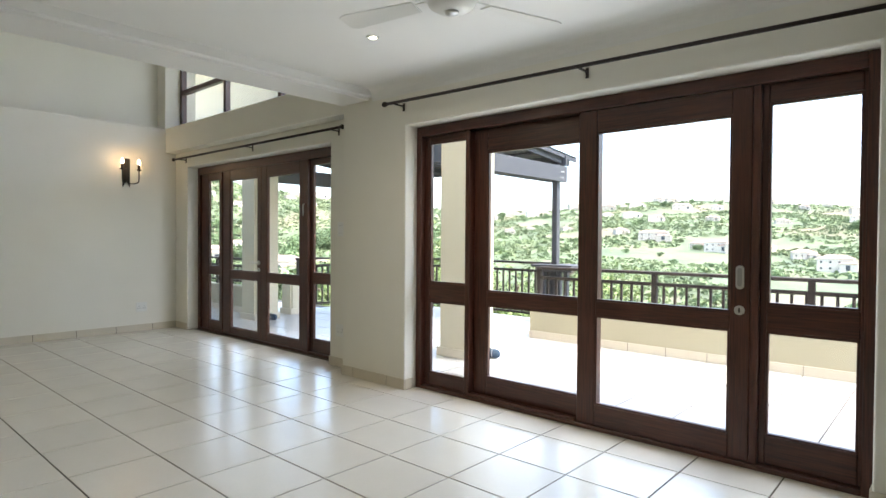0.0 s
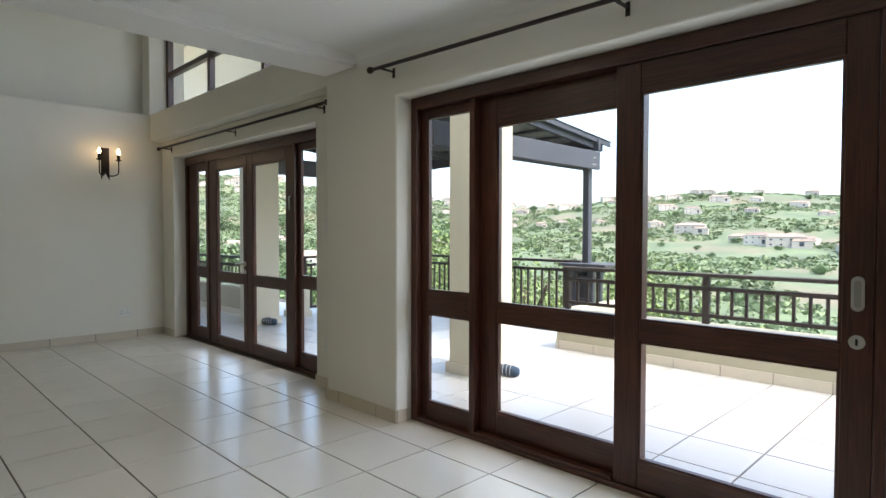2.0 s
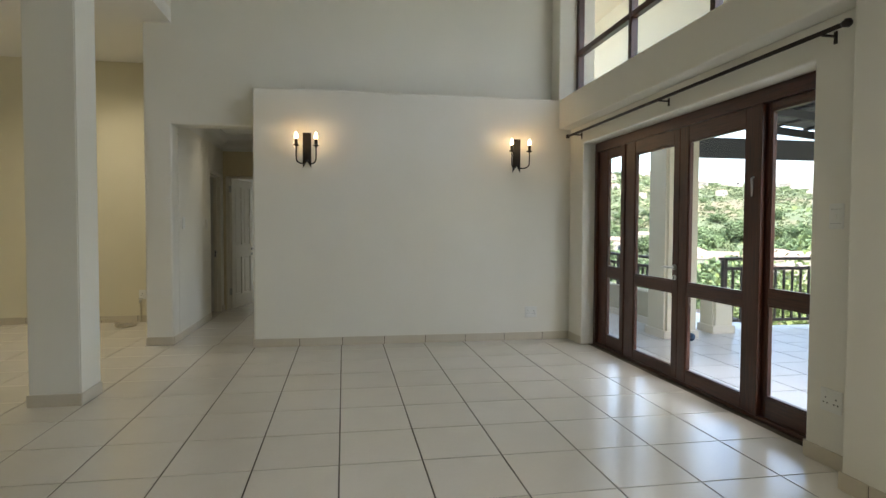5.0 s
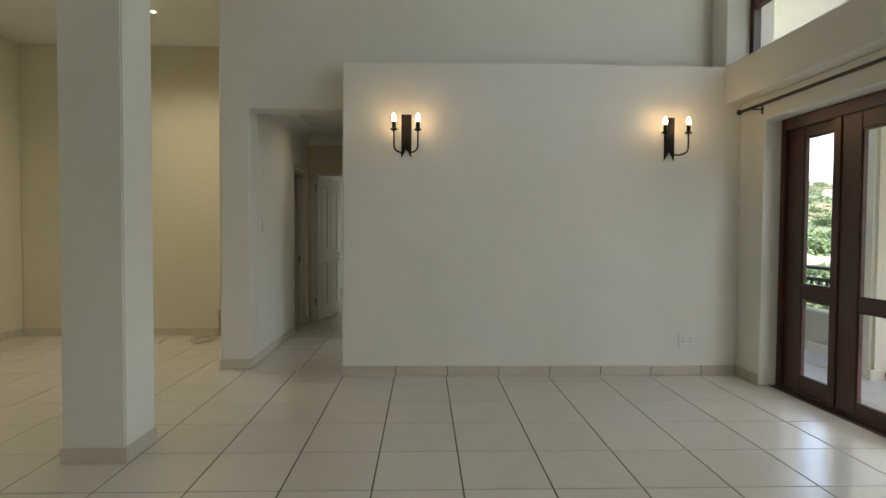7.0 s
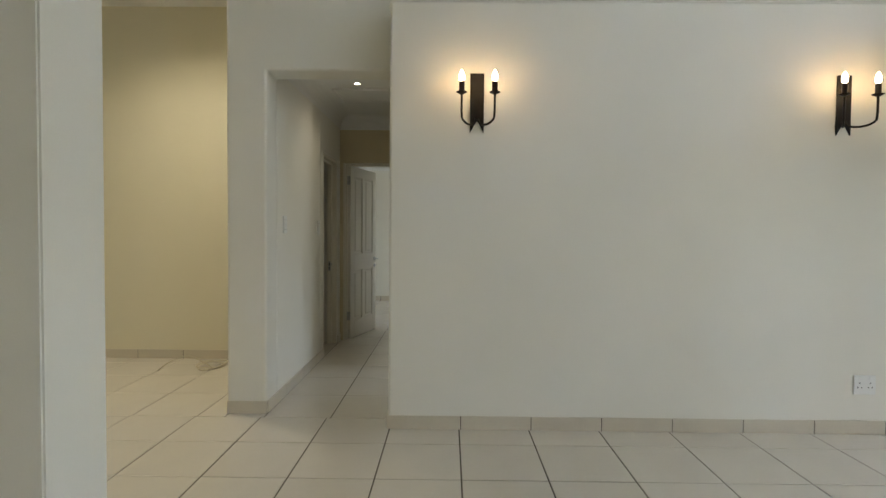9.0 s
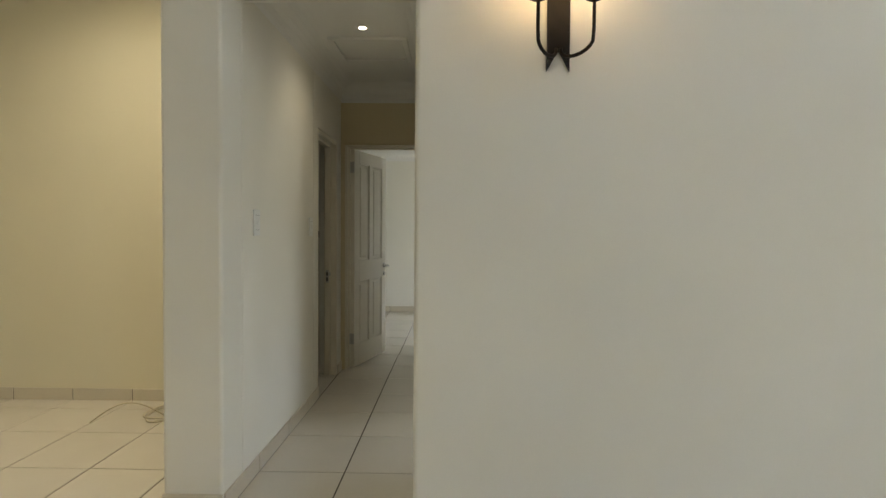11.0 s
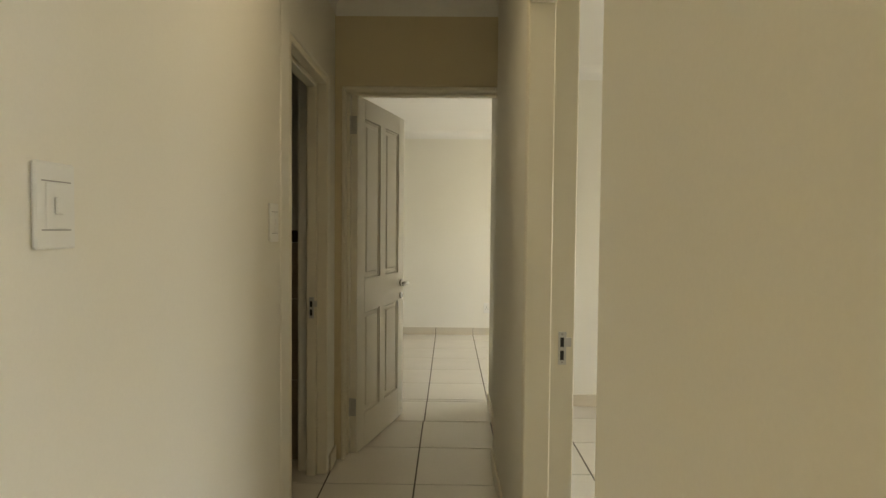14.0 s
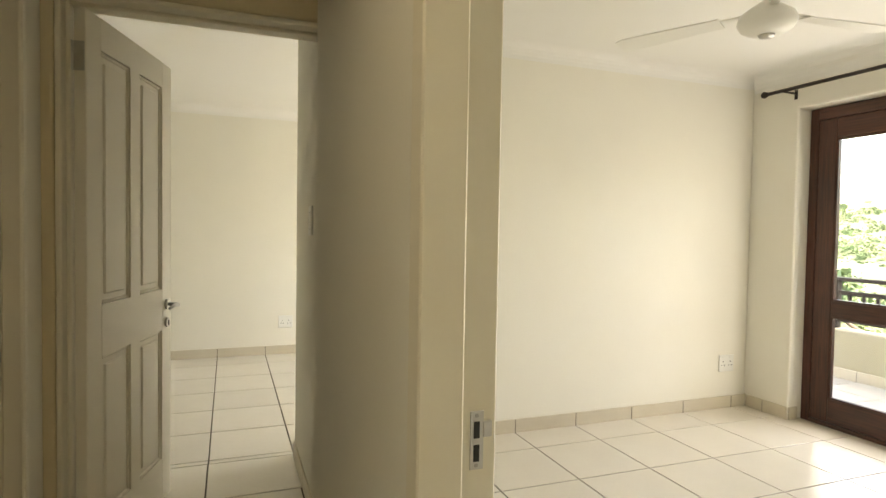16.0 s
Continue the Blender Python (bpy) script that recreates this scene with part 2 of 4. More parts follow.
def solid(name, bm, mat, label="", category="", kind="", group="", bevel=0.0):
    ob = new(name, mesh_of(bm, name, mat))
    if bevel:
        b = ob.modifiers.new("edge", "BEVEL")
        b.width, b.segments, b.limit_method, b.angle_limit = bevel, 3, "ANGLE", radians(50)
    return tagged(ob, label, category, group, kind)


def thing(name, m, label, category, group="", kind=""):
    ob = new(name)
    ob.empty_display_size = 0.1
    ob.matrix_world = m
    return tagged(ob, label, category, group, kind)


def wall(name, axis, d0, d1, u0, u1, z0, z1, holes=(), mat=None, label="", bevel=0.012):
    """An upright slab. axis: the way it runs ('x' or 'y'); d0..d1 its thickness; holes: (u0, u1, z0, z1), right through."""
    us = sorted({u0, u1, *(min(max(h[i], u0), u1) for h in holes for i in (0, 1))})
    zs = sorted({z0, z1, *(min(max(h[i], z0), z1) for h in holes for i in (2, 3))})
    full = {}
    for i in range(len(us) - 1):
        for j in range(len(zs) - 1):
            u, z = (us[i] + us[i + 1]) / 2, (zs[j] + zs[j + 1]) / 2
            full[i, j] = not any(h[0] < u < h[1] and h[2] < z < h[3] for h in holes)
    bm, vs = bmesh.new(), {}

    def v(i, j, s):
        if (i, j, s) not in vs:
            d = (d0, d1)[s]
            vs[i, j, s] = bm.verts.new((us[i], d, zs[j]) if axis == "x" else (d, us[i], zs[j]))
        return vs[i, j, s]
    for (i, j), f in full.items():
        if not f:
            continue
        for s in (0, 1):
            bm.faces.new((v(i, j, s), v(i + 1, j, s), v(i + 1, j + 1, s), v(i, j + 1, s)))
        for (a, b, di, dj) in (((i, j), (i, j + 1), -1, 0), ((i + 1, j), (i + 1, j + 1), 1, 0), ((i, j), (i + 1, j), 0, -1), ((i, j + 1), (i + 1, j + 1), 0, 1)):
            if not full.get((i + di, j + dj)):
                bm.faces.new((v(*a, 0), v(*b, 0), v(*b, 1), v(*a, 1)))
    return solid(name, bm, mat or M_PLASTER, label or "painted plaster wall in pale cream", "wall", "structure", bevel=bevel)


# ---------------------------------------------------------------- walls and ceilings
SLIDE_Y, FRENCH_Y = 3.98, 4.13
wall("wall_window_side", "x", 3.80, 4.07, -3.42, 3.2, 0, 2.60, [(-2.60, 0.55, -1, 2.204)], label="cream plaster wall with a wide sliding door opening")
wall("wall_french_side", "x", 3.97, 4.26, -7.62, -3.42, 0, 2.42, [(-6.985, -3.835, -1, 2.213)], label="cream plaster wall with a french door opening")
wall("wall_clerestory", "x", 3.83, 4.26, -7.62, -3.42, 2.42, 5.2, [(-7.36, -3.55, 2.755, 4.55)], label="cream upper wall with a high timber window")
wall("wall_end_low", "y", -7.618, -7.345, 0.446, 4.02, 0, 2.75, label="cream plaster wall with a ledge on top", bevel=0.018)
wall("wall_end_upper", "y", -7.87, -7.62, -0.708, 3.93, 0, 5.2, [(-0.434, 0.47, -1, 2.38)], label="tall cream wall over the hall opening", bevel=0.016)
wall("wall_hall_left", "x", -0.706, -0.434, -9.30, -7.87, 0, 3.6, label="cream hall wall")
wall("wall_hall_left_far", "x", -0.60, -0.434, -10.32, -9.302, 0, 2.75, [(-10.16, -9.43, -1, 2.06)], label="cream hall wall with a bathroom door opening")
wall("wall_hall_right", "x", 0.4455, 0.61, -10.32, -7.37, 0, 2.70, [(-9.09, -8.143, -1, 2.08)], label="cream hall wall with a bedroom door opening")
wall("wall_hall_end", "y", -10.47, -10.322, -0.60, 0.62, 0, 2.75, [(-0.40, 0.500, -1, 2.065)], M_HALL_END, "cream wall round a door opening, dim warm light in its colour")
wall("wall_kitchen_back", "y", -9.42, -9.302, -3.62, -0.71, 0, 3.6, mat=M_KITCHEN, label="ochre cream kitchen wall")
wall("wall_kitchen_side", "x", -3.80, -3.62, -9.42, 3.2, 0, 3.6, mat=M_KITCHEN, label="ochre cream kitchen side wall")
wall("wall_east", "y", 3.2, 3.4, -3.8, 4.24, 0, 3.6, label="plain cream wall")
wall("wall_bed_far", "y", -11.42, -11.36, 0.602, 3.82, 0, 2.6, label="cream bedroom wall")
wall("wall_bed_window", "x", 3.82, 4.10, -14.30, -7.622, 0, 2.6, [(-11.0, -8.7, -1, 2.17), (-14.0, -11.7, -1, 2.17)], label="cream bedroom wall with a glazed door opening")
wall("wall_bed_pass", "x", 0.495, 0.60, -11.42, -10.472, 0, 2.6, label="cream wall beside the second bedroom's door")
wall("wall_bed_two_far", "y", -14.30, -14.16, -2.4, 3.818, 0, 2.6, label="cream bedroom wall")
wall("wall_bed_two_side", "x", -2.55, -2.4, -14.30, -9.44, 0, 2.75, label="plain cream wall")
wall("wall_bath_end", "y", -10.47, -10.33, -2.398, -0.602, 0, 2.75, label="cream wall between bathroom and bedroom")
wall("wall_parting", "x", 3.84, 4.24, -8.0, -7.872, 0, 2.6, label="plain cream wall")


def slab(name, x0, x1, y0, y1, z0, z1, label, mat=None):
    return solid(name, box(bmesh.new(), x0, x1, y0, y1, z0, z1), mat or M_CEIL, label, "ceiling", "structure")


slab("ceiling_living", -3.02, 3.3, -3.7, 3.9, 2.56, 2.75, "white painted living room ceiling")
solid("ceiling_beam", box(bmesh.new(), -3.42, -3.0, -3.7, 3.80, 2.47, 5.2, 0.03, 3), M_CEIL, "white plastered ceiling beam", "ceiling", "structure")
slab("ceiling_void", -7.8, -3.4, -0.6, 4.2, 5.2, 5.35, "white ceiling high above the double volume")
slab("ceiling_kitchen", -9.4, -3.42, -3.7, -0.42, 3.45, 3.6, "white kitchen ceiling slab")
wall("wall_void_side", "x", -0.60, -0.42, -7.62, -3.42, 3.6, 5.2, label="cream upper wall over the kitchen slab")
slab("ceiling_hall", -10.47, -7.87, -0.6, 0.6, 2.60, 2.7, "white hall ceiling")
slab("ceiling_bed", -11.48, -7.62, 0.5, 4.0, 2.46, 2.58, "white bedroom ceiling")
slab("ceiling_bed_two", -14.3, -11.48, -2.5, 4.0, 2.46, 2.58, "white second bedroom ceiling")
slab("ceiling_bed_pass", -11.48, -10.47, -2.5, 0.6, 2.46, 2.58, "white ceiling over the second bedroom's entry")
slab("ceiling_bath", -10.33, -9.42, -2.5, -0.6, 2.45, 2.55, "white bathroom ceiling")


def cornice(name, axis, d, u0, u1, z, way, size=0.10, mat=None):
    """A coved cornice along a wall; d: the wall's face; way: +1 or -1, into the room."""
    n = 6
    poly = [(d, z)] + [(d + way * size * (1 - math.cos(a)), z - size * (1 - math.sin(a))) for a in (math.pi / 2 * k / n for k in range(n + 1))]
    bm = prism(bmesh.new(), poly, u0, u1, "x" if axis == "x" else "y")
    return solid(name, bm, M_CEIL, "white coved plaster cornice", "cornice", "structure")


for nm, ax, d, u0, u1, z, way, s in (("cornice_hall_left", "x", -0.434, -10.32, -7.88, 2.60, 1, 0.15), ("cornice_hall_right", "x", 0.452, -10.32, -7.88, 2.60, -1, 0.15),
                                     ("cornice_hall_end", "y", -10.322, -0.434, 0.452, 2.60, 1, 0.16), ("cornice_bed_far", "y", -11.36, 0.57, 3.82, 2.46, 1, 0.09),
                                     ("cornice_bed_window", "x", 3.82, -11.36, -7.7, 2.46, -1, 0.12), ("cornice_bed_two", "y", -14.16, -2.4, 3.9, 2.46, 1, 0.09),
                                     ("cornice_living", "x", 3.80, -3.02, 3.2, 2.56, -1, 0.10)):
    cornice(nm, ax, d, u0, u1, z, way, s)

# square pillar under the kitchen slab
solid("pillar", box(bmesh.new(), -5.80, -5.455, -0.805, -0.465, 0, 3.452, 0.008, 2), M_PLASTER, "square cream plastered pillar on a tiled base", "pillar", "structure")


# ---------------------------------------------------------------- glazed doors and windows
def leaf(name, parent, x0, x1, y, z0, z1, gx0, gx1, glass, thick=0.042, label=""):
    """A timber leaf or fixed light: stiles, rails and panes. glass: rows of (z0, z1) of its panes, from below."""
    st = bmesh.new()
    box(st, x0, gx0, y - thick / 2, y + thick / 2, z0, z1, 0.004)
    ob = part(name, st, M_WOOD, parent, label)
    other = bmesh.new()
    box(other, gx1, x1, y - thick / 2, y + thick / 2, z0, z1, 0.004)
    part("stile", other, M_WOOD, ob)
    edges = [z0] + [z for g in glass for z in g] + [z1]
    for a, b in zip(edges[::2], edges[1::2]):
        part("rail", box(bmesh.new(), gx0, gx1, y - thick / 2 + 0.002, y + thick / 2 - 0.002, a, b, 0.004), M_WOODX, ob)
    for a, b in glass:
        bead = bmesh.new()
        for bx in ((gx0, gx0 + 0.012, a, b), (gx1 - 0.012, gx1, a, b), (gx0 + 0.012, gx1 - 0.012, a, a + 0.012), (gx0 + 0.012, gx1 - 0.012, b - 0.012, b)):
            box(bead, bx[0], bx[1], y - 0.014, y + 0.014, bx[2], bx[3])
        part("glazing_bead", bead, M_WOOD, ob)
        pane = part("glass_pane", box(bmesh.new(), gx0 + 0.004, gx1 - 0.004, y - 0.003, y + 0.003, a + 0.004, b - 0.004), M_GLASS, ob, "clear glass pane")
        pane.visible_shadow = False
    return ob


def outer_frame(parent, x0, x1, y, z1, jamb=0.055, head=0.075, depth=0.13, sill=0.028):
    part("frame_jamb", box(bmesh.new(), x0, x0 + jamb, y - depth / 2, y + depth / 2, 0, z1, 0.004), M_WOOD, parent)
    part("frame_jamb", box(bmesh.new(), x1 - jamb, x1, y - depth / 2, y + depth / 2, 0, z1, 0.004), M_WOOD, parent)
    part("frame_head", box(bmesh.new(), x0 + jamb, x1 - jamb, y - depth / 2, y + depth / 2, z1 - head, z1, 0.004), M_WOODX, parent)
    part("threshold", box(bmesh.new(), x0 + jamb, x1 - jamb, y - depth / 2, y + depth / 2, 0, sill, 0.004), M_WOODX, parent)


def lever(parent, x, y, z, way=-1, out=-1):
    """A lever handle on a rose, with a keyhole plate below. way: where the lever points along x; out: its side of the leaf."""
    h = bmesh.new()
    lathe_pts = [(x, y, z), (x, y + out * 0.012, z)]
    tube(h, lathe_pts, 0.024, 18)
    tube(h, [(x, y + out * 0.012, z), (x, y + out * 0.05, z), (x + way * 0.012, y + out * 0.058, z), (x + way * 0.06, y + out * 0.058, z + 0.004), (x + way * 0.11, y + out * 0.056, z - 0.006)], [0.009, 0.009, 0.009, 0.008, 0.006], 10)
    ob = part("handle", h, M_STEEL, parent, "brushed steel lever handle")
    k = bmesh.new()
    tube(k, [(x, y, z - 0.085), (x, y + out * 0.010, z - 0.085)], 0.022, 18)
    part("keyhole_plate", k, M_STEEL, ob)
    part("keyhole", box(bmesh.new(), x - 0.004, x + 0.004, y + out * 0.0125, y + out * 0.010, z - 0.097, z - 0.075), M_SLOT, ob)


slider = thing("door_1", Matrix(), "wide dark-stained timber sliding door with clear glass, shut", "sliding door", kind="structure")
outer_frame(slider, -2.598, 0.548, SLIDE_Y + 0.02, 2.201, jamb=0.055, head=0.080, depth=0.14)
part("mullion", box(bmesh.new(), -2.075, -2.03, SLIDE_Y - 0.035, SLIDE_Y + 0.088, 0.028, 2.1205, 0.004), M_WOOD, slider)
part("mullion", box(bmesh.new(), -0.02, 0.02, SLIDE_Y - 0.035, SLIDE_Y + 0.088, 0.028, 2.1205, 0.004), M_WOOD, slider)
leaf("side_light", slider, -2.543, -2.076, SLIDE_Y + 0.02, 0.03, 2.12, -2.49, -2.088, [(0.135, 0.74), (0.895, 2.065)])
leaf("fixed_leaf", slider, -2.03, -0.96, SLIDE_Y + 0.05, 0.03, 2.12, -1.905, -1.085, [(0.18, 0.748), (0.855, 1.945)])
moving = leaf("sliding_leaf", slider, -1.085, -0.022, SLIDE_Y - 0.01, 0.03, 2.1195, -0.955, -0.128, [(0.168, 0.76), (0.86, 1.975)])
leaf("side_light", slider, 0.021, 0.492, SLIDE_Y + 0.02, 0.03, 2.12, 0.053, 0.474, [(0.19, 0.765), (0.914, 2.02)])
part("sliding_track", box(bmesh.new(), -2.03, -1.09, SLIDE_Y - 0.04, SLIDE_Y + 0.012, 0.028, 0.05, 0.002), M_WOODX, slider)
pull = bmesh.new()
prism(pull, [(-0.075 + 0.022 * math.cos(a), 1.06 + (0.045 if math.sin(a) > 0 else -0.045) + 0.022 * math.sin(a)) for a in (2 * math.pi * k / 24 for k in range(24))], SLIDE_Y - 0.038, SLIDE_Y - 0.030)
pl = part("flush_pull", pull, M_STEEL, moving, "oval brushed steel flush pull")
inset = prism(bmesh.new(), [(-0.075 + 0.012 * math.cos(a), 1.06 + (0.04 if math.sin(a) > 0 else -0.04) + 0.012 * math.sin(a)) for a in (2 * math.pi * k / 20 for k in range(20))], SLIDE_Y - 0.0395, SLIDE_Y - 0.037)
part("pull_recess", inset, M_GROOVE, moving)
lock = tube(bmesh.new(), [(-0.075, SLIDE_Y - 0.040, 0.875), (-0.075, SLIDE_Y - 0.030, 0.875)], 0.027, 24)
part("lock_rose", lock, M_STEEL, moving)
part("lock_slot", box(bmesh.new(), -0.079, -0.071, SLIDE_Y - 0.0425, SLIDE_Y - 0.039, 0.862, 0.888), M_SLOT, moving)

french = thing("door_2", Matrix(), "dark-stained timber french doors with glazed side lights, shut", "french door", kind="structure")
outer_frame(french, -6.983, -3.837, FRENCH_Y + 0.03, 2.210, jamb=0.055, head=0.098, depth=0.10)
for a, b in ((-6.36, -6.285), (-4.495, -4.405)):
    part("mullion", box(bmesh.new(), a, b, FRENCH_Y - 0.028, FRENCH_Y + 0.07, 0.028, 2.111, 0.004), M_WOOD, french)
leaf("side_light", french, -6.927, -6.361, FRENCH_Y + 0.03, 0.03, 2.11, -6.73, -6.385, [(0.145, 0.774), (0.873, 2.03)])
leaf("side_light", french, -4.404, -3.893, FRENCH_Y + 0.03, 0.03, 2.11, -4.368, -3.96, [(0.165, 0.78), (0.879, 2.06)])
left_leaf = leaf("door_leaf", french, -6.284, -5.362, FRENCH_Y + 0.005, 0.03, 2.111, -6.10, -5.445, [(0.113, 0.748), (0.84, 1.99)], 0.045)
leaf("door_leaf", french, -5.358, -4.496, FRENCH_Y + 0.005, 0.03, 2.111, -5.24, -4.575, [(0.126, 0.745), (0.838, 1.985)], 0.045)
lever(left_leaf, -5.40, FRENCH_Y - 0.018, 0.96, -1, -1)
peg = tube(bmesh.new(), [(-4.47, FRENCH_Y - 0.028, 1.63), (-4.47, FRENCH_Y - 0.044, 1.62), (-4.467, FRENCH_Y - 0.044, 1.55), (-4.475, FRENCH_Y - 0.038, 1.50)], [0.008, 0.008, 0.007, 0.004], 8)
part("window_latch", peg, M_STEEL, french, "small steel window latch")


def plain_window(name, x0, x1, y, z0, z1, uprights, rails, label, w=0.06, depth=0.07):
    t = thing(name, Matrix(), label, "window", kind="structure")
    xs = [x0] + list(uprights) + [x1]
    for i, x in enumerate(xs):
        a = x if i == 0 else (x - w if i == len(xs) - 1 else x - w / 2)
        part("window_upright", box(bmesh.new(), a, a + w, y - depth / 2, y + depth / 2, z0, z1, 0.004), M_WOOD, t)
    for z in [z0] + list(rails) + [z1 - w]:
        for xa, xb, first, last in zip(xs, xs[1:], [True] + [False] * 9, [False] * (len(xs) - 2) + [True]):
            a, b = xa + (w if first else w / 2), xb - (w if last else w / 2)
            part("window_rail", box(bmesh.new(), a, b, y - depth / 2 + 0.002, y + depth / 2 - 0.002, z, z + w, 0.003), M_WOODX, t)
    for xa, xb in zip(xs, xs[1:]):
        p = part("glass_pane", box(bmesh.new(), xa + w / 2, xb - w / 2, y - 0.003, y + 0.003, z0 + w / 2, z1 - w / 2), M_GLASS, t)
        p.visible_shadow = False
    return t


plain_window("window_1", -7.358, -3.552, 4.07, 2.758, 4.548, (-6.10, -4.86), (3.25,), "high dark timber window in the double volume")
bed_door = thing("door_3", Matrix(), "dark-stained timber glazed balcony door in the bedroom", "balcony door", kind="structure")
outer_frame(bed_door, -10.998, -8.702, 3.99, 2.165, jamb=0.06, head=0.08, depth=0.10)
leaf("door_leaf", bed_door, -10.938, -9.86, 3.97, 0.03, 2.085, -10.815, -10.0, [(0.19, 0.75), (0.855, 1.95)])
leaf("door_leaf", bed_door, -9.858, -8.762, 4.0, 0.03, 2.085, -9.73, -8.9, [(0.19, 0.75), (0.855, 1.95)])
plain_window("window_2", -13.998, -11.702, 3.97, 0.0, 2.168, (-12.8,), (0.8,), "dark timber glazed door of the second bedroom")


# ---------------------------------------------------------------- inner doors
def door_frame(name, axis, u0, u1, d0, d1, z1, label, w=0.035, thin=0.6, slim_end=False):
    """A pressed frame with its rebate: u along the wall, d across it."""
    t = thing(name, Matrix(), label, "door frame", kind="structure")

    def b(ua, ub, da, db, za, zb):
        return box(bmesh.new(), ua, ub, da, db, za, zb, 0.004) if axis == "x" else box(bmesh.new(), da, db, ua, ub, za, zb, 0.004)
    mid = (d0 + d1) / 2
    for da, db, k in ((d0, mid, 1.0), (mid, d1, thin)):
        part("jamb", b(u0, u0 + w * k, da, db, 0, z1), M_FRAME, t)
        end = w * (thin if slim_end else k)
        if not (slim_end and k == 1.0):
            part("jamb", b(u1 - end, u1, da, db, 0, z1), M_FRAME, t)
        part("head", b(u0 + w * k, u1 - end, da, db, z1 - w * k, z1), M_FRAME, t)
    return t


f1 = door_frame("door_frame_1", "x", -9.088, -8.145, 0.441, 0.614, 2.078, "cream enamelled door frame without its door shown", 0.063, 0.25, True)
f2 = door_frame("door_frame_2", "y", -0.398, 0.498, -10.46, -10.318, 2.063, "cream enamelled door frame at the hall's end", 0.03)
f3 = door_frame("door_frame_3", "x", -10.158, -9.432, -0.54, -0.437, 2.058, "cream enamelled bathroom door frame", 0.05)


def strike(parent, x, y, z, axis):
    """A strike plate with two holes, let into a jamb."""
    def b(u0, u1, d0, d1, z0, z1):
        return box(bmesh.new(), d0, d1, u0, u1, z0, z1)
    s = 1 if axis > 0 else -1
    p = part("strike_plate", b(y - 0.012, y + 0.014, min(x, x + s * 0.003), max(x, x + s * 0.003), z - 0.055, z + 0.055), M_STEEL, parent, "steel strike plate")
    for dz in (0.020, -0.024):
        part("strike_hole", b(y - 0.006, y + 0.006, min(x + s * 0.002, x + s * 0.004), max(x + s * 0.002, x + s * 0.004), z + dz - 0.016, z + dz + 0.016), M_SLOT, p)
    part("strike_lip", b(y + 0.013, y + 0.030, min(x, x + s * 0.006), max(x, x + s * 0.006), z + 0.006, z + 0.036), M_STEEL, p)
    for dz in (0.047, -0.047):
        part("screw_head", tube(bmesh.new(), [(x + s * 0.002, y, z + dz), (x + s * 0.004, y, z + dz)], 0.004, 8), M_GROOVE, p)


strike(f1, -9.072, 0.572, 0.90, 1)
strike(f3, -10.108, -0.514, 0.88, 1)


def panel_door(m, width=0.76, height=2.025, thick=0.04):
    """Four-panel door, hinged at its own origin, along +x; its far face carries the second lever."""
    t = thing("panel_door", m, "white painted four-panel door, standing ajar", "door")
    bm = bmesh.new()
    st, mid_w = 0.105, 0.085
    rails = [(0.0, 0.20), (0.80, 0.99), (height - 0.115, height)]
    box(bm, 0, st, -thick, 0, 0, height, 0.003)
    box(bm, width - st, width, -thick, 0, 0, height, 0.003)
    for a, b in rails:
        box(bm, st, width - st, -thick, 0, a, b)
    cx = width / 2
    for a, b in ((0.20, 0.80), (0.99, height - 0.115)):
        box(bm, cx - mid_w / 2, cx + mid_w / 2, -thick, 0, a, b)
    body = part("door_body", bm, M_DOOR, t)
    for xa, xb in ((st, cx - mid_w / 2), (cx + mid_w / 2, width - st)):
        for a, b in ((0.20, 0.80), (0.99, height - 0.115)):
            p = bmesh.new()
            box(p, xa, xb, -thick + 0.012, -0.012, a, b)
            box(p, xa + 0.035, xb - 0.035, -thick + 0.005, -0.005, a + 0.035, b - 0.035, 0.006)
            for q in ((xa, xa + 0.014, a, b), (xb - 0.014, xb, a, b), (xa + 0.014, xb - 0.014, a, a + 0.014), (xa + 0.014, xb - 0.014, b - 0.014, b)):
                box(p, q[0], q[1], -thick + 0.006, -0.006, q[2], q[3], 0.004)
            part("panel", p, M_DOOR, body)
    lever(t, width - 0.055, 0.0, 0.915, -1, 1)
    lever(t, width - 0.055, -thick, 0.915, -1, -1)
    for z in (0.265, 1.86):
        h = bmesh.new()
        tube(h, [(-0.006, 0.004, z - 0.05), (-0.006, 0.004, z + 0.05)], 0.007, 8)
        box(h, -0.0025, 0.0, -thick + 0.004, 0.0, z - 0.05, z + 0.05)
        for dz in (-0.034, 0.0, 0.034):
            tube(h, [(-0.0045, -thick + 0.014 + 0.008 * (dz == 0), z + dz), (-0.002, -thick + 0.014 + 0.008 * (dz == 0), z + dz)], 0.0045, 8)
        part("hinge", h, M_STEEL, t, "steel butt hinge")
    return t


panel_door(pose(-10.405, -0.362, 0.008, 0, 0, 180 - 15.5))


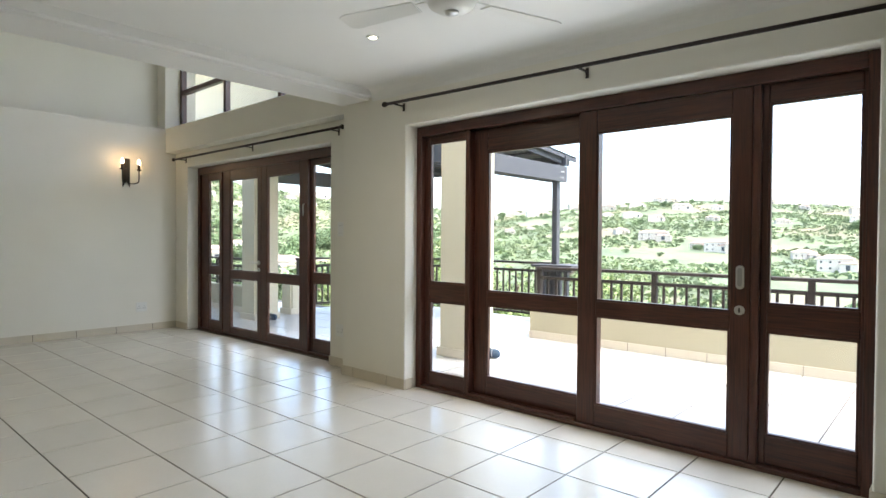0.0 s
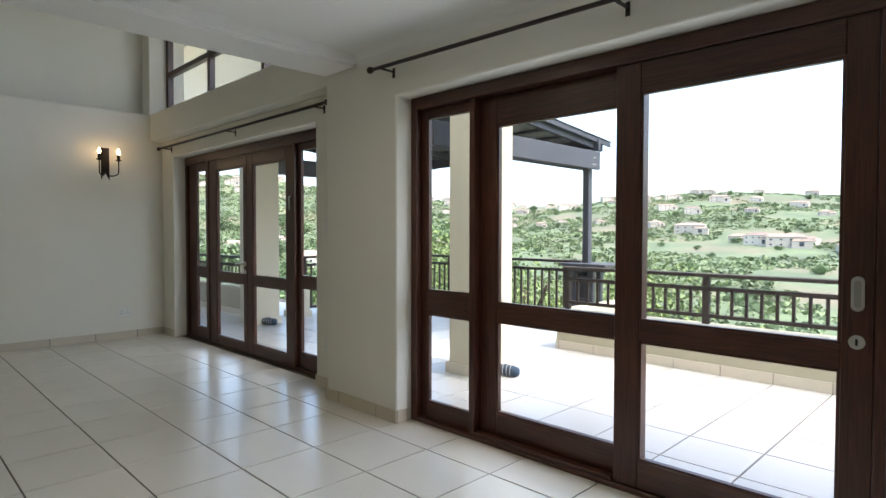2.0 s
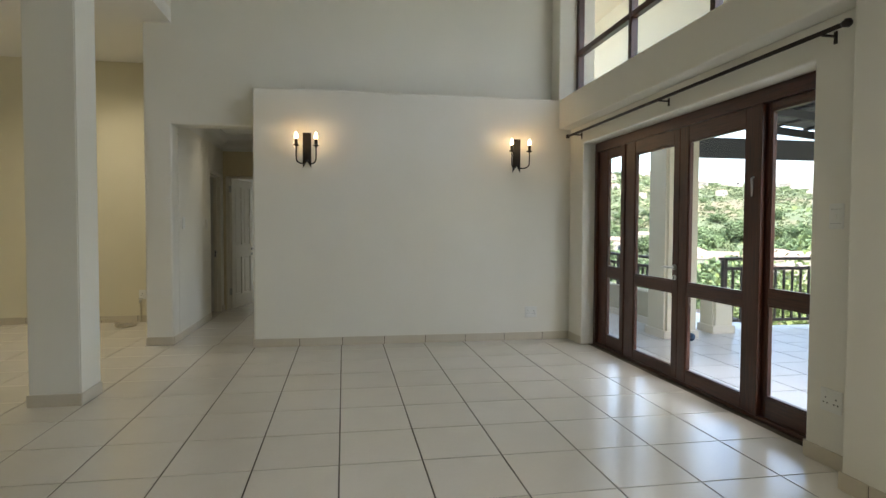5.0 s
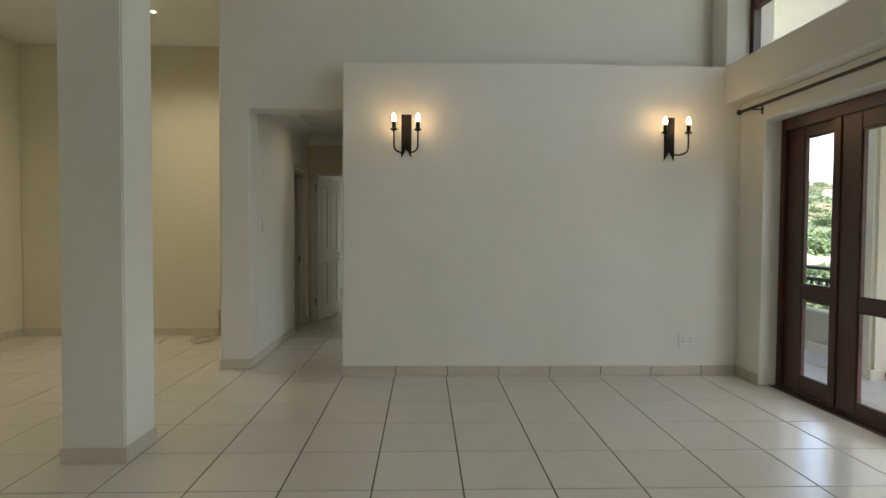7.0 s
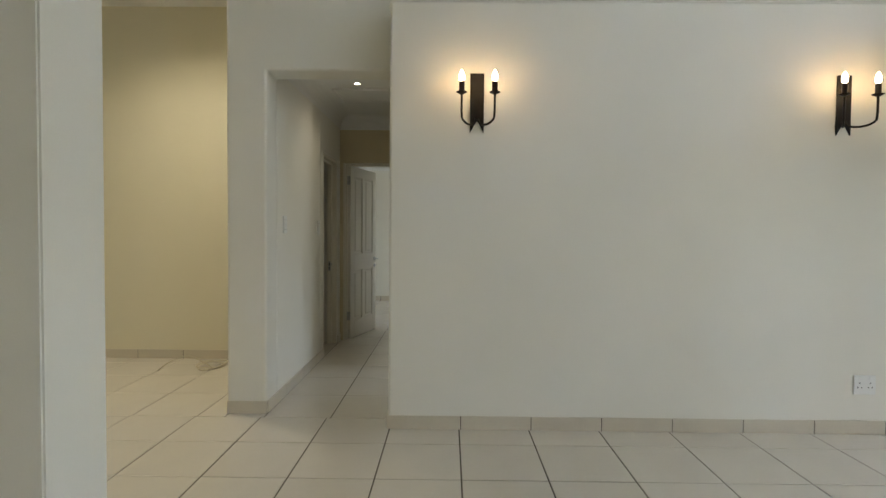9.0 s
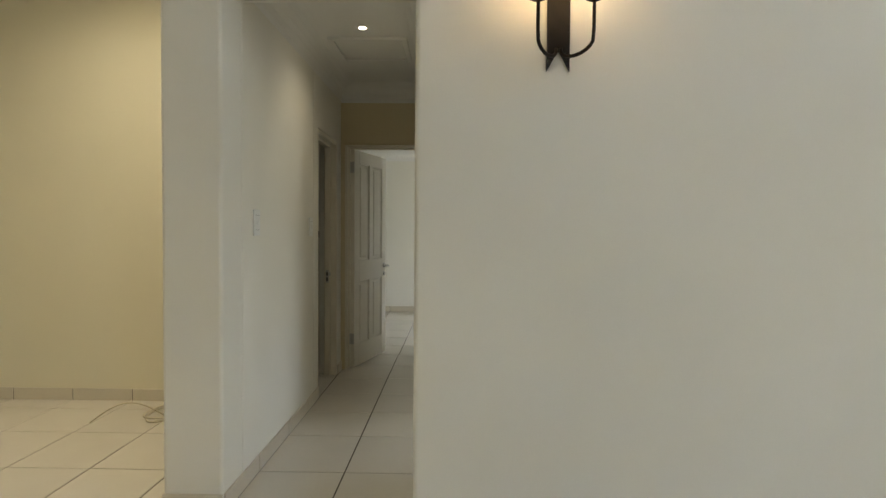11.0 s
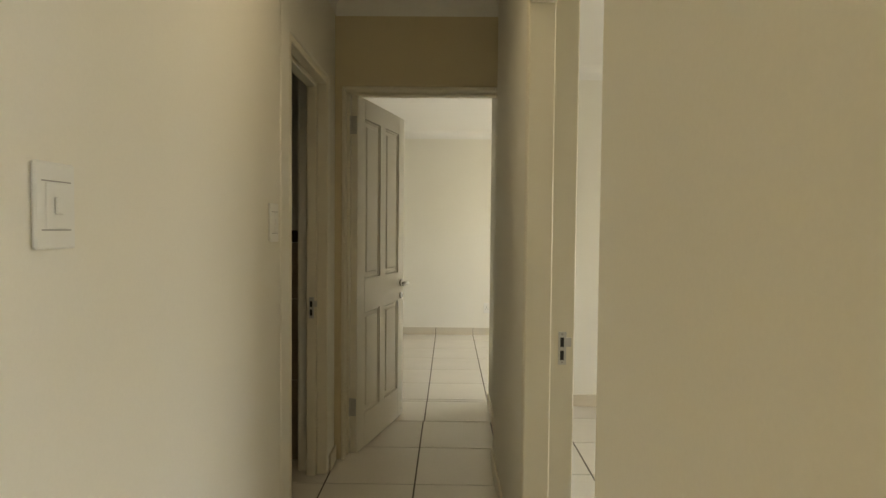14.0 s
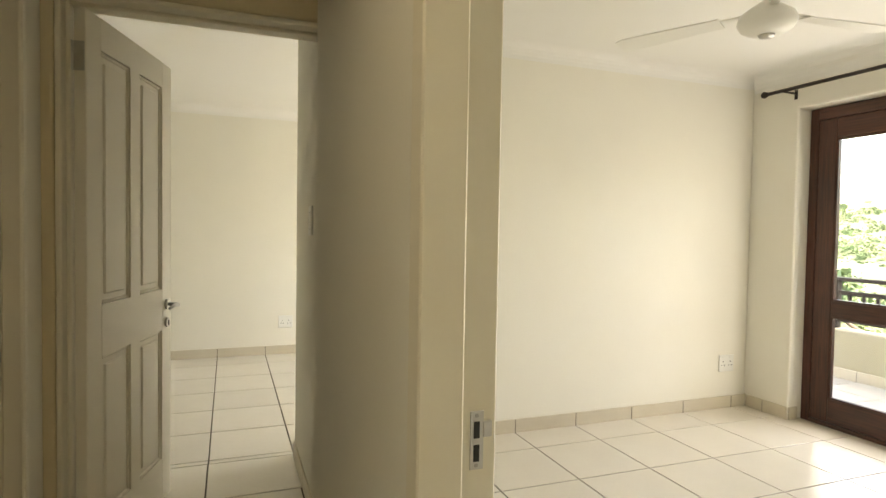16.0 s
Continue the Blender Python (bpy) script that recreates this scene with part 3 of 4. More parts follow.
# ---------------------------------------------------------------- fittings
def curtain_rod(x0, x1, y, z, brackets, wall_y, label="dark brown curtain rod on wall brackets", tilt=0.0):
    t = thing("curtain_rod", pose(x0, y, z, 0, tilt, 0), label, "curtain rod", "curtain rods")
    part("rod", tube(bmesh.new(), [(0, 0, 0), (x1 - x0, 0, 0)], 0.0125, 12), M_ROD, t)
    for x, s in ((0, -1), (x1 - x0, 1)):
        f = bmesh.new()
        tube(f, [(x + s * d, 0, 0) for d in (0, 0.01, 0.014, 0.03, 0.045, 0.052)], [0.013, 0.018, 0.018, 0.024, 0.019, 0.004], 14)
        part("finial", f, M_ROD, t)
    for bx in brackets:
        b = bmesh.new()
        box(b, bx - x0 - 0.008, bx - x0 + 0.008, 0.0, wall_y - y, -0.020, -0.011)
        box(b, bx - x0 - 0.010, bx - x0 + 0.010, wall_y - y - 0.006, wall_y - y, -0.055, 0.01)
        box(b, bx - x0 - 0.008, bx - x0 + 0.008, -0.016, 0.016, -0.018, -0.010)
        part("bracket", b, M_ROD, t)


curtain_rod(-2.72, 0.75, 3.70, 2.378, (-2.62, -0.95, 0.6), 3.80, tilt=0.9)
curtain_rod(-7.2, -3.58, 3.89, 2.322, (-7.02, -5.3, -3.70), 3.97)
curtain_rod(-11.16, -8.5, 3.72, 2.29, (-11.02, -9.8, -8.6), 3.82)


def wall_sconce(y):
    """Iron plate with a swallow-tail foot, two curled arms, cups, candle sleeves and lit bulbs."""
    t = thing("wall_sconce", pose(-7.345, y, 2.10), "black wrought iron two-arm wall sconce with lit candle bulbs", "wall lamp", "wall sconces")
    w, h = 0.044, 0.188
    plate = prism(bmesh.new(), [(-w, h), (w, h), (w, -h), (0.004, -h + 0.075), (-0.004, -h + 0.075), (-w, -h)], 0.0, 0.012, "x")
    part("back_plate", plate, M_IRON, t)
    for s in (-1, 1):
        arm = [(0.012, s * 0.008, -0.10)]
        for k in range(1, 10):
            h = 0.5 - 0.5 * math.cos(math.pi * k / 10)
            arm.append((0.012 + 0.150 * h, s * (0.008 + 0.093 * h), -0.105 - 0.042 * math.sin(math.pi * k / 10)))
        arm += [(0.162, s * 0.101, -0.075), (0.162, s * 0.101, 0.030)]
        part("arm", tube(bmesh.new(), arm, 0.007, 8), M_IRON, t)
        cup = lathe(bmesh.new(), [(0.006, 0.035), (0.018, 0.042), (0.032, 0.048), (0.034, 0.053), (0.020, 0.055), (0.017, 0.058), (0.017, 0.115), (0.012, 0.117)], (0.162, s * 0.101, -0.016), 16)
        c = part("candle_cup", cup, M_IRON, t)
        bulb = lathe(bmesh.new(), [(0.010, 0.117), (0.016, 0.127), (0.0185, 0.14), (0.017, 0.155), (0.011, 0.172), (0.005, 0.183), (0.001, 0.187)], (0.162, s * 0.101, -0.016), 14)
        part("bulb", bulb, M_BULB, c, "lit candle bulb")


wall_sconce(1.003)
wall_sconce(3.322)


def socket(m, double=True):
    """White wall socket; built facing +x on its own plane."""
    t = thing("wall_socket", m, "white double wall socket with dark pin holes", "wall socket", "wall sockets")
    w = 0.07 if double else 0.045
    part("plate", box(bmesh.new(), 0, 0.009, -w, w, -0.062, 0.062, 0.003), M_WHITE, t)
    for c in ((-0.034, 0.034) if double else (0,)):
        for y, z in ((0, 0.012), (-0.012, -0.016), (0.012, -0.016)):
            part("pin_hole", tube(bmesh.new(), [(0.008, c + y, z), (0.0096, c + y, z)], 0.0045, 8), M_SLOT, t)
        part("rocker", box(bmesh.new(), 0.008, 0.012, c - 0.008, c + 0.008, 0.034, 0.05, 0.001), M_WHITE, t)
    return t


socket(pose(-7.345, 3.51, 0.32))
socket(pose(-11.36, 3.62, 0.335))
socket(pose(-14.16, 0.69, 0.33))
socket(pose(-3.66, 3.97, 0.36, 0, 0, -90))
socket(pose(-9.302, -1.28, 0.37), False)


def light_switch(m):
    t = thing("light_switch", m, "white rectangular light switch plate", "light switch", "light switches")
    part("plate", box(bmesh.new(), 0, 0.009, -0.046, 0.046, -0.068, 0.068, 0.003), M_WHITE, t)
    part("switch_module", box(bmesh.new(), 0.008, 0.011, -0.026, 0.026, -0.036, 0.036, 0.002), M_WHITE, t)
    part("rocker", box(bmesh.new(), 0.0105, 0.016, -0.008, 0.008, -0.014, 0.014, 0.002), M_WHITE, t)
    for z in (-0.039, 0.037):
        part("groove", box(bmesh.new(), 0.0085, 0.0095, -0.034, 0.034, z, z + 0.002), M_GROOVE, t)


light_switch(pose(-8.06, -0.434, 1.325, 0, 0, 90))
light_switch(pose(-9.195, -0.434, 1.31, 0, 0, 90))
light_switch(pose(-3.66, 3.97, 1.35, 0, 0, -90))
light_switch(pose(-10.79, 0.495, 1.325, 0, 0, -90))


def ceiling_fan(m, drop, blades, reach, lift=0.0):
    t = thing("ceiling_fan", m, "white three-blade ceiling fan, at rest", "ceiling fan", "ceiling fans")
    part("canopy", lathe(bmesh.new(), [(0.02, -0.07), (0.055, -0.05), (0.065, 0.0)], seg=24), M_FAN, t)
    part("down_rod", tube(bmesh.new(), [(0, 0, -drop + 0.05), (0, 0, -0.05)], 0.013, 12), M_FAN, t)
    motor = lathe(bmesh.new(), [(0.03, -drop - 0.075), (0.07, -drop - 0.07), (0.105, -drop - 0.05), (0.12, -drop - 0.02), (0.11, -drop + 0.01), (0.07, -drop + 0.04), (0.04, -drop + 0.06), (0.02, -drop + 0.07)], seg=28)
    mo = part("motor_housing", motor, M_FAN, t)
    part("motor_cap", lathe(bmesh.new(), [(0.004, -drop - 0.088), (0.03, -drop - 0.085), (0.034, -drop - 0.074)], seg=20), M_STEEL, mo)
    for a in blades:
        r = Matrix.Rotation(radians(a), 4, "Z")
        iron = box(bmesh.new(), 0.09, 0.24, -0.018, 0.018, -drop - 0.012 + lift, -drop - 0.006 + lift, 0.002)
        bmesh.ops.transform(iron, matrix=r, verts=iron.verts[:])
        part("blade_iron", iron, M_FAN, t)
        bl = prism(bmesh.new(), [(0.19, -0.045), (reach - 0.04, -0.068), (reach, -0.05), (reach, 0.05), (reach - 0.04, 0.068), (0.19, 0.045)], -0.003, 0.003, "z")
        bmesh.ops.transform(bl, matrix=r @ Matrix.Translation((0, 0, -drop - 0.016 + lift)) @ Matrix.Rotation(radians(9), 4, "X"), verts=bl.verts[:])
        part("blade", bl, M_FAN, t)


ceiling_fan(pose(-0.92, 2.44, 2.56), 0.18, (192, 312, 72), 0.62)
ceiling_fan(pose(-9.99, 2.33, 2.46), 0.222, (205, 325, 85), 0.69, 0.035)


def downlight(x, y, z):
    t = thing("downlight", pose(x, y, z), "small round recessed downlight, lit", "downlight", "downlights")
    ring = lathe(bmesh.new(), [(0.0225, -0.002), (0.030, -0.006), (0.043, -0.004), (0.045, 0.0)], seg=24)
    part("trim_ring", ring, M_WHITE, t)
    part("lens", tube(bmesh.new(), [(0, 0, -0.0035), (0, 0, -0.0075)], 0.023, 20), M_DOWN, t, "glowing round lens")


# the last, at x -0.2, is an added fitting out of view
for d in ((-2.0, 2.91, 2.56), (-8.82, 0.0, 2.60), (-8.2, -1.55, 3.45), (-9.2, 0.95, 2.46), (-0.2, 1.0, 2.56)):
    downlight(*d)

hatch = thing("ceiling_hatch", pose(-9.26, 0.0, 2.60), "white square ceiling hatch in a moulded frame", "ceiling hatch")
part("hatch_board", box(bmesh.new(), -0.22, 0.22, -0.23, 0.23, -0.012, 0.0, 0.002), M_CEIL, hatch)
for q in ((-0.26, 0.26, -0.27, -0.235), (-0.26, 0.26, 0.235, 0.27), (-0.26, -0.225, -0.235, 0.235), (0.225, 0.26, -0.235, 0.235)):
    part("hatch_trim", box(bmesh.new(), q[0], q[1], q[2], q[3], -0.022, 0.0, 0.004), M_CEIL, hatch)

# pipe stub with tap and loose cable in the kitchen corner
pipe = thing("water_pipe", pose(-9.285, -1.30, 0), "brass pipe stub with a tap on the kitchen wall", "water pipe")
part("riser", tube(bmesh.new(), [(0, 0, 0.0), (0, 0, 0.30)], 0.009, 10), M_CABLE, pipe)
part("tap_body", tube(bmesh.new(), [(-0.015, 0, 0.29), (0.02, 0, 0.29), (0.05, 0, 0.27)], [0.012, 0.014, 0.009], 10), M_STEEL, pipe)
part("tap_key", box(bmesh.new(), -0.006, 0.006, -0.028, 0.028, 0.312, 0.322, 0.003), M_STEEL, pipe)
coil = bmesh.new()
tube(coil, [(-8.98 + 0.15 * math.cos(a) + 0.03 * math.sin(2.3 * a), -1.38 + 0.12 * math.sin(a), 0.008 + 0.02 * max(0, math.sin(a * 0.7))) for a in (k * 0.25 for k in range(62))], 0.006, 6)
solid("loose_cable", coil, M_CABLE, "loose coil of off-white cable lying on the tiles", "cable")
stub = bmesh.new()
tube(stub, [(-8.95 + 0.02 * k, -1.38 - 0.045 * k, 0.007 + 0.11 * math.sin(k / 9 * math.pi)) for k in range(10)], 0.005, 6)
solid("loose_cable", stub, M_CABLE, "bent end of off-white cable lying on the tiles", "cable")

# bathroom: tiled end wall with a dark border, seen through the open doorway
for k, (za, zb) in enumerate(((0.0, 0.444), (0.448, 0.896), (0.90, 1.208))):
    for j in range(4):
        y1 = -0.604 - j * 0.45
        solid("wall_tile", box(bmesh.new(), -10.328, -10.32, y1 - 0.446, y1, za, zb, 0.002), M_BATH, "brown-beige glazed wall tile", "wall tile", "structure")
solid("tile_border", box(bmesh.new(), -10.328, -10.318, -2.398, -0.604, 1.212, 1.276, 0.002), M_BORDER, "dark brown mosaic border over wall tiles", "tile border", "structure")
wall("wall_bath_back", "y", -9.56, -9.422, -2.398, -0.602, 0, 2.45, mat=M_BATH, label="brown-beige bathroom wall")


# ---------------------------------------------------------------- terrace
solid("terrace_slab", box(bmesh.new(), -16, 6, 4.2, 7.1, -0.5, -0.026), M_GROUT, "concrete terrace slab under pale tiles", "terrace", "structure")
solid("terrace_slab", box(bmesh.new(), -7.95, -3.2, 7.1, 8.5, -0.5, -0.026), M_GROUT, "concrete terrace slab under pale tiles", "terrace", "structure")
wall("terrace_parapet", "x", 6.83, 7.03, -3.35, 6.0, -0.5, 0.43, mat=M_OUT, label="low ochre plastered terrace parapet", bevel=0.02)
wall("terrace_parapet_return", "y", -3.35, -3.17, 7.032, 8.4, -0.5, 0.43, mat=M_OUT, label="low ochre plastered parapet return", bevel=0.02)
wall("balcony_parapet", "x", 5.46, 5.64, -16.0, -7.76, -0.5, 0.43, mat=M_OUT, label="low ochre plastered balcony parapet", bevel=0.02)


def house_column(x0, x1, y0, y1, h, label):
    t = thing("terrace_column", pose((x0 + x1) / 2, (y0 + y1) / 2, -0.024), label, "column", "terrace columns")
    a, b = (x1 - x0) / 2, (y1 - y0) / 2
    part("shaft", box(bmesh.new(), -a, a, -b, b, 0.0, h, 0.03, 3), M_CREAM, t)
    for q in ((-a - 0.014, a + 0.014, -b - 0.014, -b - 0.001), (-a - 0.014, a + 0.014, b + 0.001, b + 0.014), (-a - 0.014, -a - 0.001, -b, b), (a + 0.001, a + 0.014, -b, b)):
        part("base_tile", box(bmesh.new(), *q, 0, 0.10, 0.002), M_SKIRT, t)


house_column(-3.44, -2.99, 5.15, 5.58, 3.1, "square cream plastered terrace column with a tiled base")
house_column(-7.64, -7.22, 5.12, 5.54, 3.1, "square cream plastered terrace column with a tiled base")
house_column(-7.76, -7.46, 5.92, 6.20, 0.56, "short cream plastered terrace pier with a tiled base")
solid("terrace_lintel", box(bmesh.new(), -16, 6, 5.18, 5.52, 3.08, 3.35), M_CREAM, "cream plastered beam over the terrace columns", "beam", "structure")
solid("terrace_soffit", box(bmesh.new(), -3.0, 6, 4.24, 5.2, 3.0, 3.1), M_CREAM, "cream plastered terrace soffit", "soffit", "structure")
wall("wall_upper_outside", "x", 5.9, 6.1, -12, -4.9, 2.9, 5.1, mat=M_CREAM, label="cream plastered upper outside wall", bevel=0.02)

solid("upper_soffit", box(bmesh.new(), -12, -3.0, 4.26, 6.3, 5.0, 5.12), M_CREAM, "cream plastered roof soffit over the upper wall", "soffit", "structure")


def bundle(x, y, turn):
    t = thing("cloth_bundle", pose(x, y, -0.022, 0, 0, turn), "small dark blue striped cloth bundle lying by a column", "cloth", "cloth bundles")
    bm = bmesh.new()
    tube(bm, [(-0.11, 0, 0.045), (-0.09, 0, 0.05), (-0.03, 0.01, 0.056), (0.04, 0, 0.052), (0.09, -0.01, 0.05), (0.11, 0, 0.045)], [0.03, 0.046, 0.054, 0.05, 0.046, 0.028], 14)
    part("roll", bm, M_CLOTH, t)
    for k in range(4):
        band = tube(bmesh.new(), [(-0.07 + 0.035 * k - 0.003, 0, 0.052), (-0.07 + 0.035 * k + 0.003, 0, 0.052)], 0.056, 16)
        part("pale_stripe", band, M_GROOVE, t)


bundle(-2.93, 5.42, 20)
bundle(-7.12, 5.32, 35)


# ---------------------------------------------------------------- railings and pergola
def railing(x0, y0, x1, y1, low, label, top=0.91):
    """Timber railing: posts, flat cap rail, lower handrail, bottom rail and balusters between. Built along its own x axis."""
    length = math.hypot(x1 - x0, y1 - y0)
    t = thing("railing", pose(x0, y0, 0, 0, 0, math.degrees(math.atan2(y1 - y0, x1 - x0))), label, "railing", "terrace railings")
    base = -0.024 if low < 0.2 else 0.43
    n = max(1, round(length / 1.45))
    for k in range(n + 1):
        x = length * k / n
        part("post", box(bmesh.new(), x - 0.03, x + 0.03, -0.03, 0.03, base, top - 0.035, 0.004), M_RAIL, t)
    part("cap_rail", box(bmesh.new(), -0.04, length + 0.04, -0.055, 0.055, top - 0.035, top, 0.006), M_RAIL, t)
    part("hand_rail", box(bmesh.new(), 0.0, length, -0.024, 0.024, top - 0.165, top - 0.125, 0.004), M_RAIL, t)
    part("bottom_rail", box(bmesh.new(), 0.0, length, -0.024, 0.024, low, low + 0.035, 0.004), M_RAIL, t)
    me = mesh_of(box(bmesh.new(), -0.013, 0.013, -0.013, 0.013, low + 0.03, top - 0.16, 0.002), "baluster", M_RAIL)
    m = int(length / 0.125)
    for k in range(1, m):
        b = new("baluster", me)
        b.parent, b.location = t, (length * k / m, 0, 0)
    return t


railing(-3.26, 6.93, 5.9, 6.93, 0.49, "dark timber railing on the low ochre parapet")
railing(-7.72, 8.3, -3.95, 8.3, 0.06, "dark timber railing standing on the terrace floor")
railing(-7.80, 6.30, -7.80, 8.2, 0.06, "dark timber railing along the terrace's side")
railing(-15.9, 5.55, -7.9, 5.55, 0.49, "dark timber railing on the balcony parapet")

def fall(bm):
    """Tilt a roof piece so that it rises towards the house."""
    for v in bm.verts:
        v.co.z += (0.42 - v.co.y) * 0.095
    return bm


pergola = thing("pergola", pose(-3.78, 8.2, -0.024), "grey-brown timber pergola with a corrugated roof sheet", "pergola")
part("post", box(bmesh.new(), -0.046, 0.046, -0.046, 0.046, 0, 2.44, 0.006), M_DECK, pergola)
for fx, fy in ((-0.135, -0.10), (0.135, -0.10), (-0.135, 0.10), (0.135, 0.10)):
    part("ledge_leg", box(bmesh.new(), fx - 0.035, fx + 0.035, fy - 0.035, fy + 0.035, 0, 0.874, 0.005), M_DECK, pergola)
for z in (0.10, 0.40, 0.70):
    part("ledge_rail", box(bmesh.new(), -0.099, 0.099, -0.118, -0.082, z, z + 0.035, 0.003), M_DECK, pergola)
part("table_top", box(bmesh.new(), -0.28, 0.42, -0.26, 0.24, 0.875, 0.91, 0.006), M_DECK, pergola, "grey-brown plank ledge round the post")
for k, z in enumerate((0.845, 0.80)):
    part("ledge_bearer", box(bmesh.new(), -0.22, 0.36, -0.22 + 0.06 * k, -0.17 + 0.06 * k, z, z + 0.03, 0.003), M_DECK, pergola)
part("main_beam", box(bmesh.new(), 0.06, 0.11, -3.0, 0.14, 2.17, 2.41, 0.006), M_DECK, pergola)
part("main_beam", box(bmesh.new(), -0.11, -0.06, -3.0, 0.14, 2.17, 2.41, 0.006), M_DECK, pergola)
part("front_beam", box(bmesh.new(), -4.2, 0.13, 0.06, 0.11, 2.42, 2.58, 0.006), M_DECK, pergola)
part("main_beam", box(bmesh.new(), -3.64, -3.56, -2.62, 0.14, 2.17, 2.41, 0.006), M_DECK, pergola)
part("post", box(bmesh.new(), -4.08, -3.97, -0.055, 0.055, 0, 2.62, 0.006), M_DECK, pergola)
for k in range(6):
    x = 0.03 - 0.82 * k
    part("rafter", fall(box(bmesh.new(), x - 0.025, x + 0.025, -3.0, 0.30, 2.425, 2.52, 0.004)), M_DECK, pergola)
for k in range(8):
    y = -2.8 + 0.42 * k
    part("batten", fall(box(bmesh.new(), -4.1, 0.08, y - 0.022, y + 0.022, 2.522, 2.556, 0.003)), M_DECK, pergola)
sheet = bmesh.new()
cols = 120
ring = [[sheet.verts.new((-4.15 + 4.27 * k / cols, y, 2.572 + 0.012 * math.sin(k * 2 * math.pi / 4) + dz)) for k in range(cols + 1)] for y, dz in ((-3.1, 0), (0.42, 0), (0.42, 0.004), (-3.1, 0.004))]
for a, b in zip(ring, ring[1:] + ring[:1]):
    for k in range(cols):
        sheet.faces.new((a[k], a[k + 1], b[k + 1], b[k]))
part("roof_sheet", fall(sheet), M_ROOFSHEET, pergola)
part("fascia", fall(box(bmesh.new(), 0.085, 0.108, -3.1, 0.42, 2.50, 2.56, 0.003)), M_DECK, pergola)
for k in range(4):
    part("bolt", tube(bmesh.new(), [(0.11, -0.04 + 0.05 * (k % 2), 2.23 + 0.09 * (k // 2)), (0.122, -0.04 + 0.05 * (k % 2), 2.23 + 0.09 * (k // 2))], 0.009, 6), M_STEEL, pergola)


# ---------------------------------------------------------------- land, woods and houses across the valley
def interp(v, rows):
    return float(np.interp(v, [r[0] for r in rows], [r[1] for r in rows]))


CREST = ((-60, 3.0), (-20, 2.6), (5, 3.0), (22, 3.7), (30, 3.0), (37, 2.6), (48, 3.5), (63, 5.4), (80, 5.0), (110, 4.0), (180, 2.0))


def land(x, y):
    """Ground height: a slope below the house, a valley floor, and a far hillside whose skyline follows CREST (degrees by bearing)."""
    r = math.hypot(x, y)
    bearing = math.degrees(math.atan2(-x, y))
    top = 470 * math.tan(radians(interp(bearing, CREST)))
    rows = ((0, -6), (12, -6), (30, -10), (70, -14), (125, -12), (200, -8), (300, top * 0.08 - 1), (380, top * 0.5), (470, top), (560, top * 0.9), (900, -10), (3000, -60))
    h = interp(r, rows)
    k = min(1, r / 150)
    return h + k * (noise.noise((x * 0.011, y * 0.011, 0)) * 3.0 + noise.noise((x * 0.035, y * 0.035, 3)) * 1.1)


def ground_material():
    m = material("scrubby_green_hillside", (0.100, 0.130, 0.062), 0.95, var=0.5, scale=0.06, fine=0.5, bump=0.4, stain=((0.155, 0.130, 0.080), 0.03, 0.50, 0.64))
    return m


M_LAND = ground_material()
M_SCRUB = material("scrub_foliage", (0.150, 0.190, 0.090), 0.9, var=0.45, scale=0.06, fine=2.0, bump=0.2)
M_LEAF = material("tree_foliage", (0.115, 0.170, 0.072), 0.85, var=0.3, scale=0.5, fine=6.0, bump=0.2, rand=0.25)
M_BUSH = material("bright_garden_foliage", (0.165, 0.22, 0.065), 0.8, var=0.3, scale=0.8, fine=9.0, bump=0.2, rand=0.15)
M_BARK = material("brown_bark", (0.09, 0.065, 0.045), 0.95, var=0.3, scale=3, fine=30, bump=0.4)
M_HWALL = material("pale_house_plaster", (0.56, 0.50, 0.41), 0.85, var=0.08, scale=0.3, fine=8, bump=0.02, rand=0.22)
M_HROOF = material("faded_clay_roof", (0.26, 0.185, 0.145), 0.85, var=0.2, scale=0.6, fine=9, bump=0.1, rand=0.25)
M_HWIN = material("dark_house_window", (0.06, 0.065, 0.075), 0.2, var=0.2, scale=1, bump=0)

radii = [0, 12, 22, 35, 50, 70, 90, 110, 135, 160, 185, 210, 235, 260, 280, 300, 320, 340, 360, 380, 400, 420, 440, 455, 470, 485, 500, 520, 560, 640, 760, 900, 1300, 2000, 3000]
gm, rings = bmesh.new(), []
for r in radii:
    rings.append([gm.verts.new((-r * math.sin(a), r * math.cos(a), land(-r * math.sin(a), r * math.cos(a)))) for a in (2 * math.pi * k / 220 for k in range(220))] if r else None)
centre = gm.verts.new((0, 0, -6))
for k in range(220):
    gm.faces.new((centre, rings[1][(k + 1) % 220], rings[1][k]))
for a, b in zip(rings[1:], rings[2:]):
    for k in range(220):
        gm.faces.new((a[k], a[(k + 1) % 220], b[(k + 1) % 220], b[k])).smooth = True
solid("ground", gm, M_LAND, "green scrub hillside and valley with bare patches", "ground", "structure")


def clump_mesh(rng, count, spread, size, flat=0.7):
    """A crown of many small tilted leaf tufts inside lumpy bounds."""
    vs, fs = [], []
    lobes = rng.normal(0, 0.55, (7, 3)) * spread
    for _ in range(count):
        c = lobes[rng.integers(0, 7)] + rng.normal(0, 0.33, 3) * spread
        c[2] = c[2] * flat
        d = rng.normal(0, 1, (2, 3))
        u = d[0] / np.linalg.norm(d[0])
        v = np.cross(u, d[1])
        v /= np.linalg.norm(v)
        s = size * rng.uniform(0.6, 1.3)
        i = len(vs)
        vs += [tuple(c + u * s), tuple(c + v * s * 0.7), tuple(c - u * s), tuple(c - v * s * 0.7)]
        fs.append((i, i + 1, i + 2, i + 3))
    return vs, fs


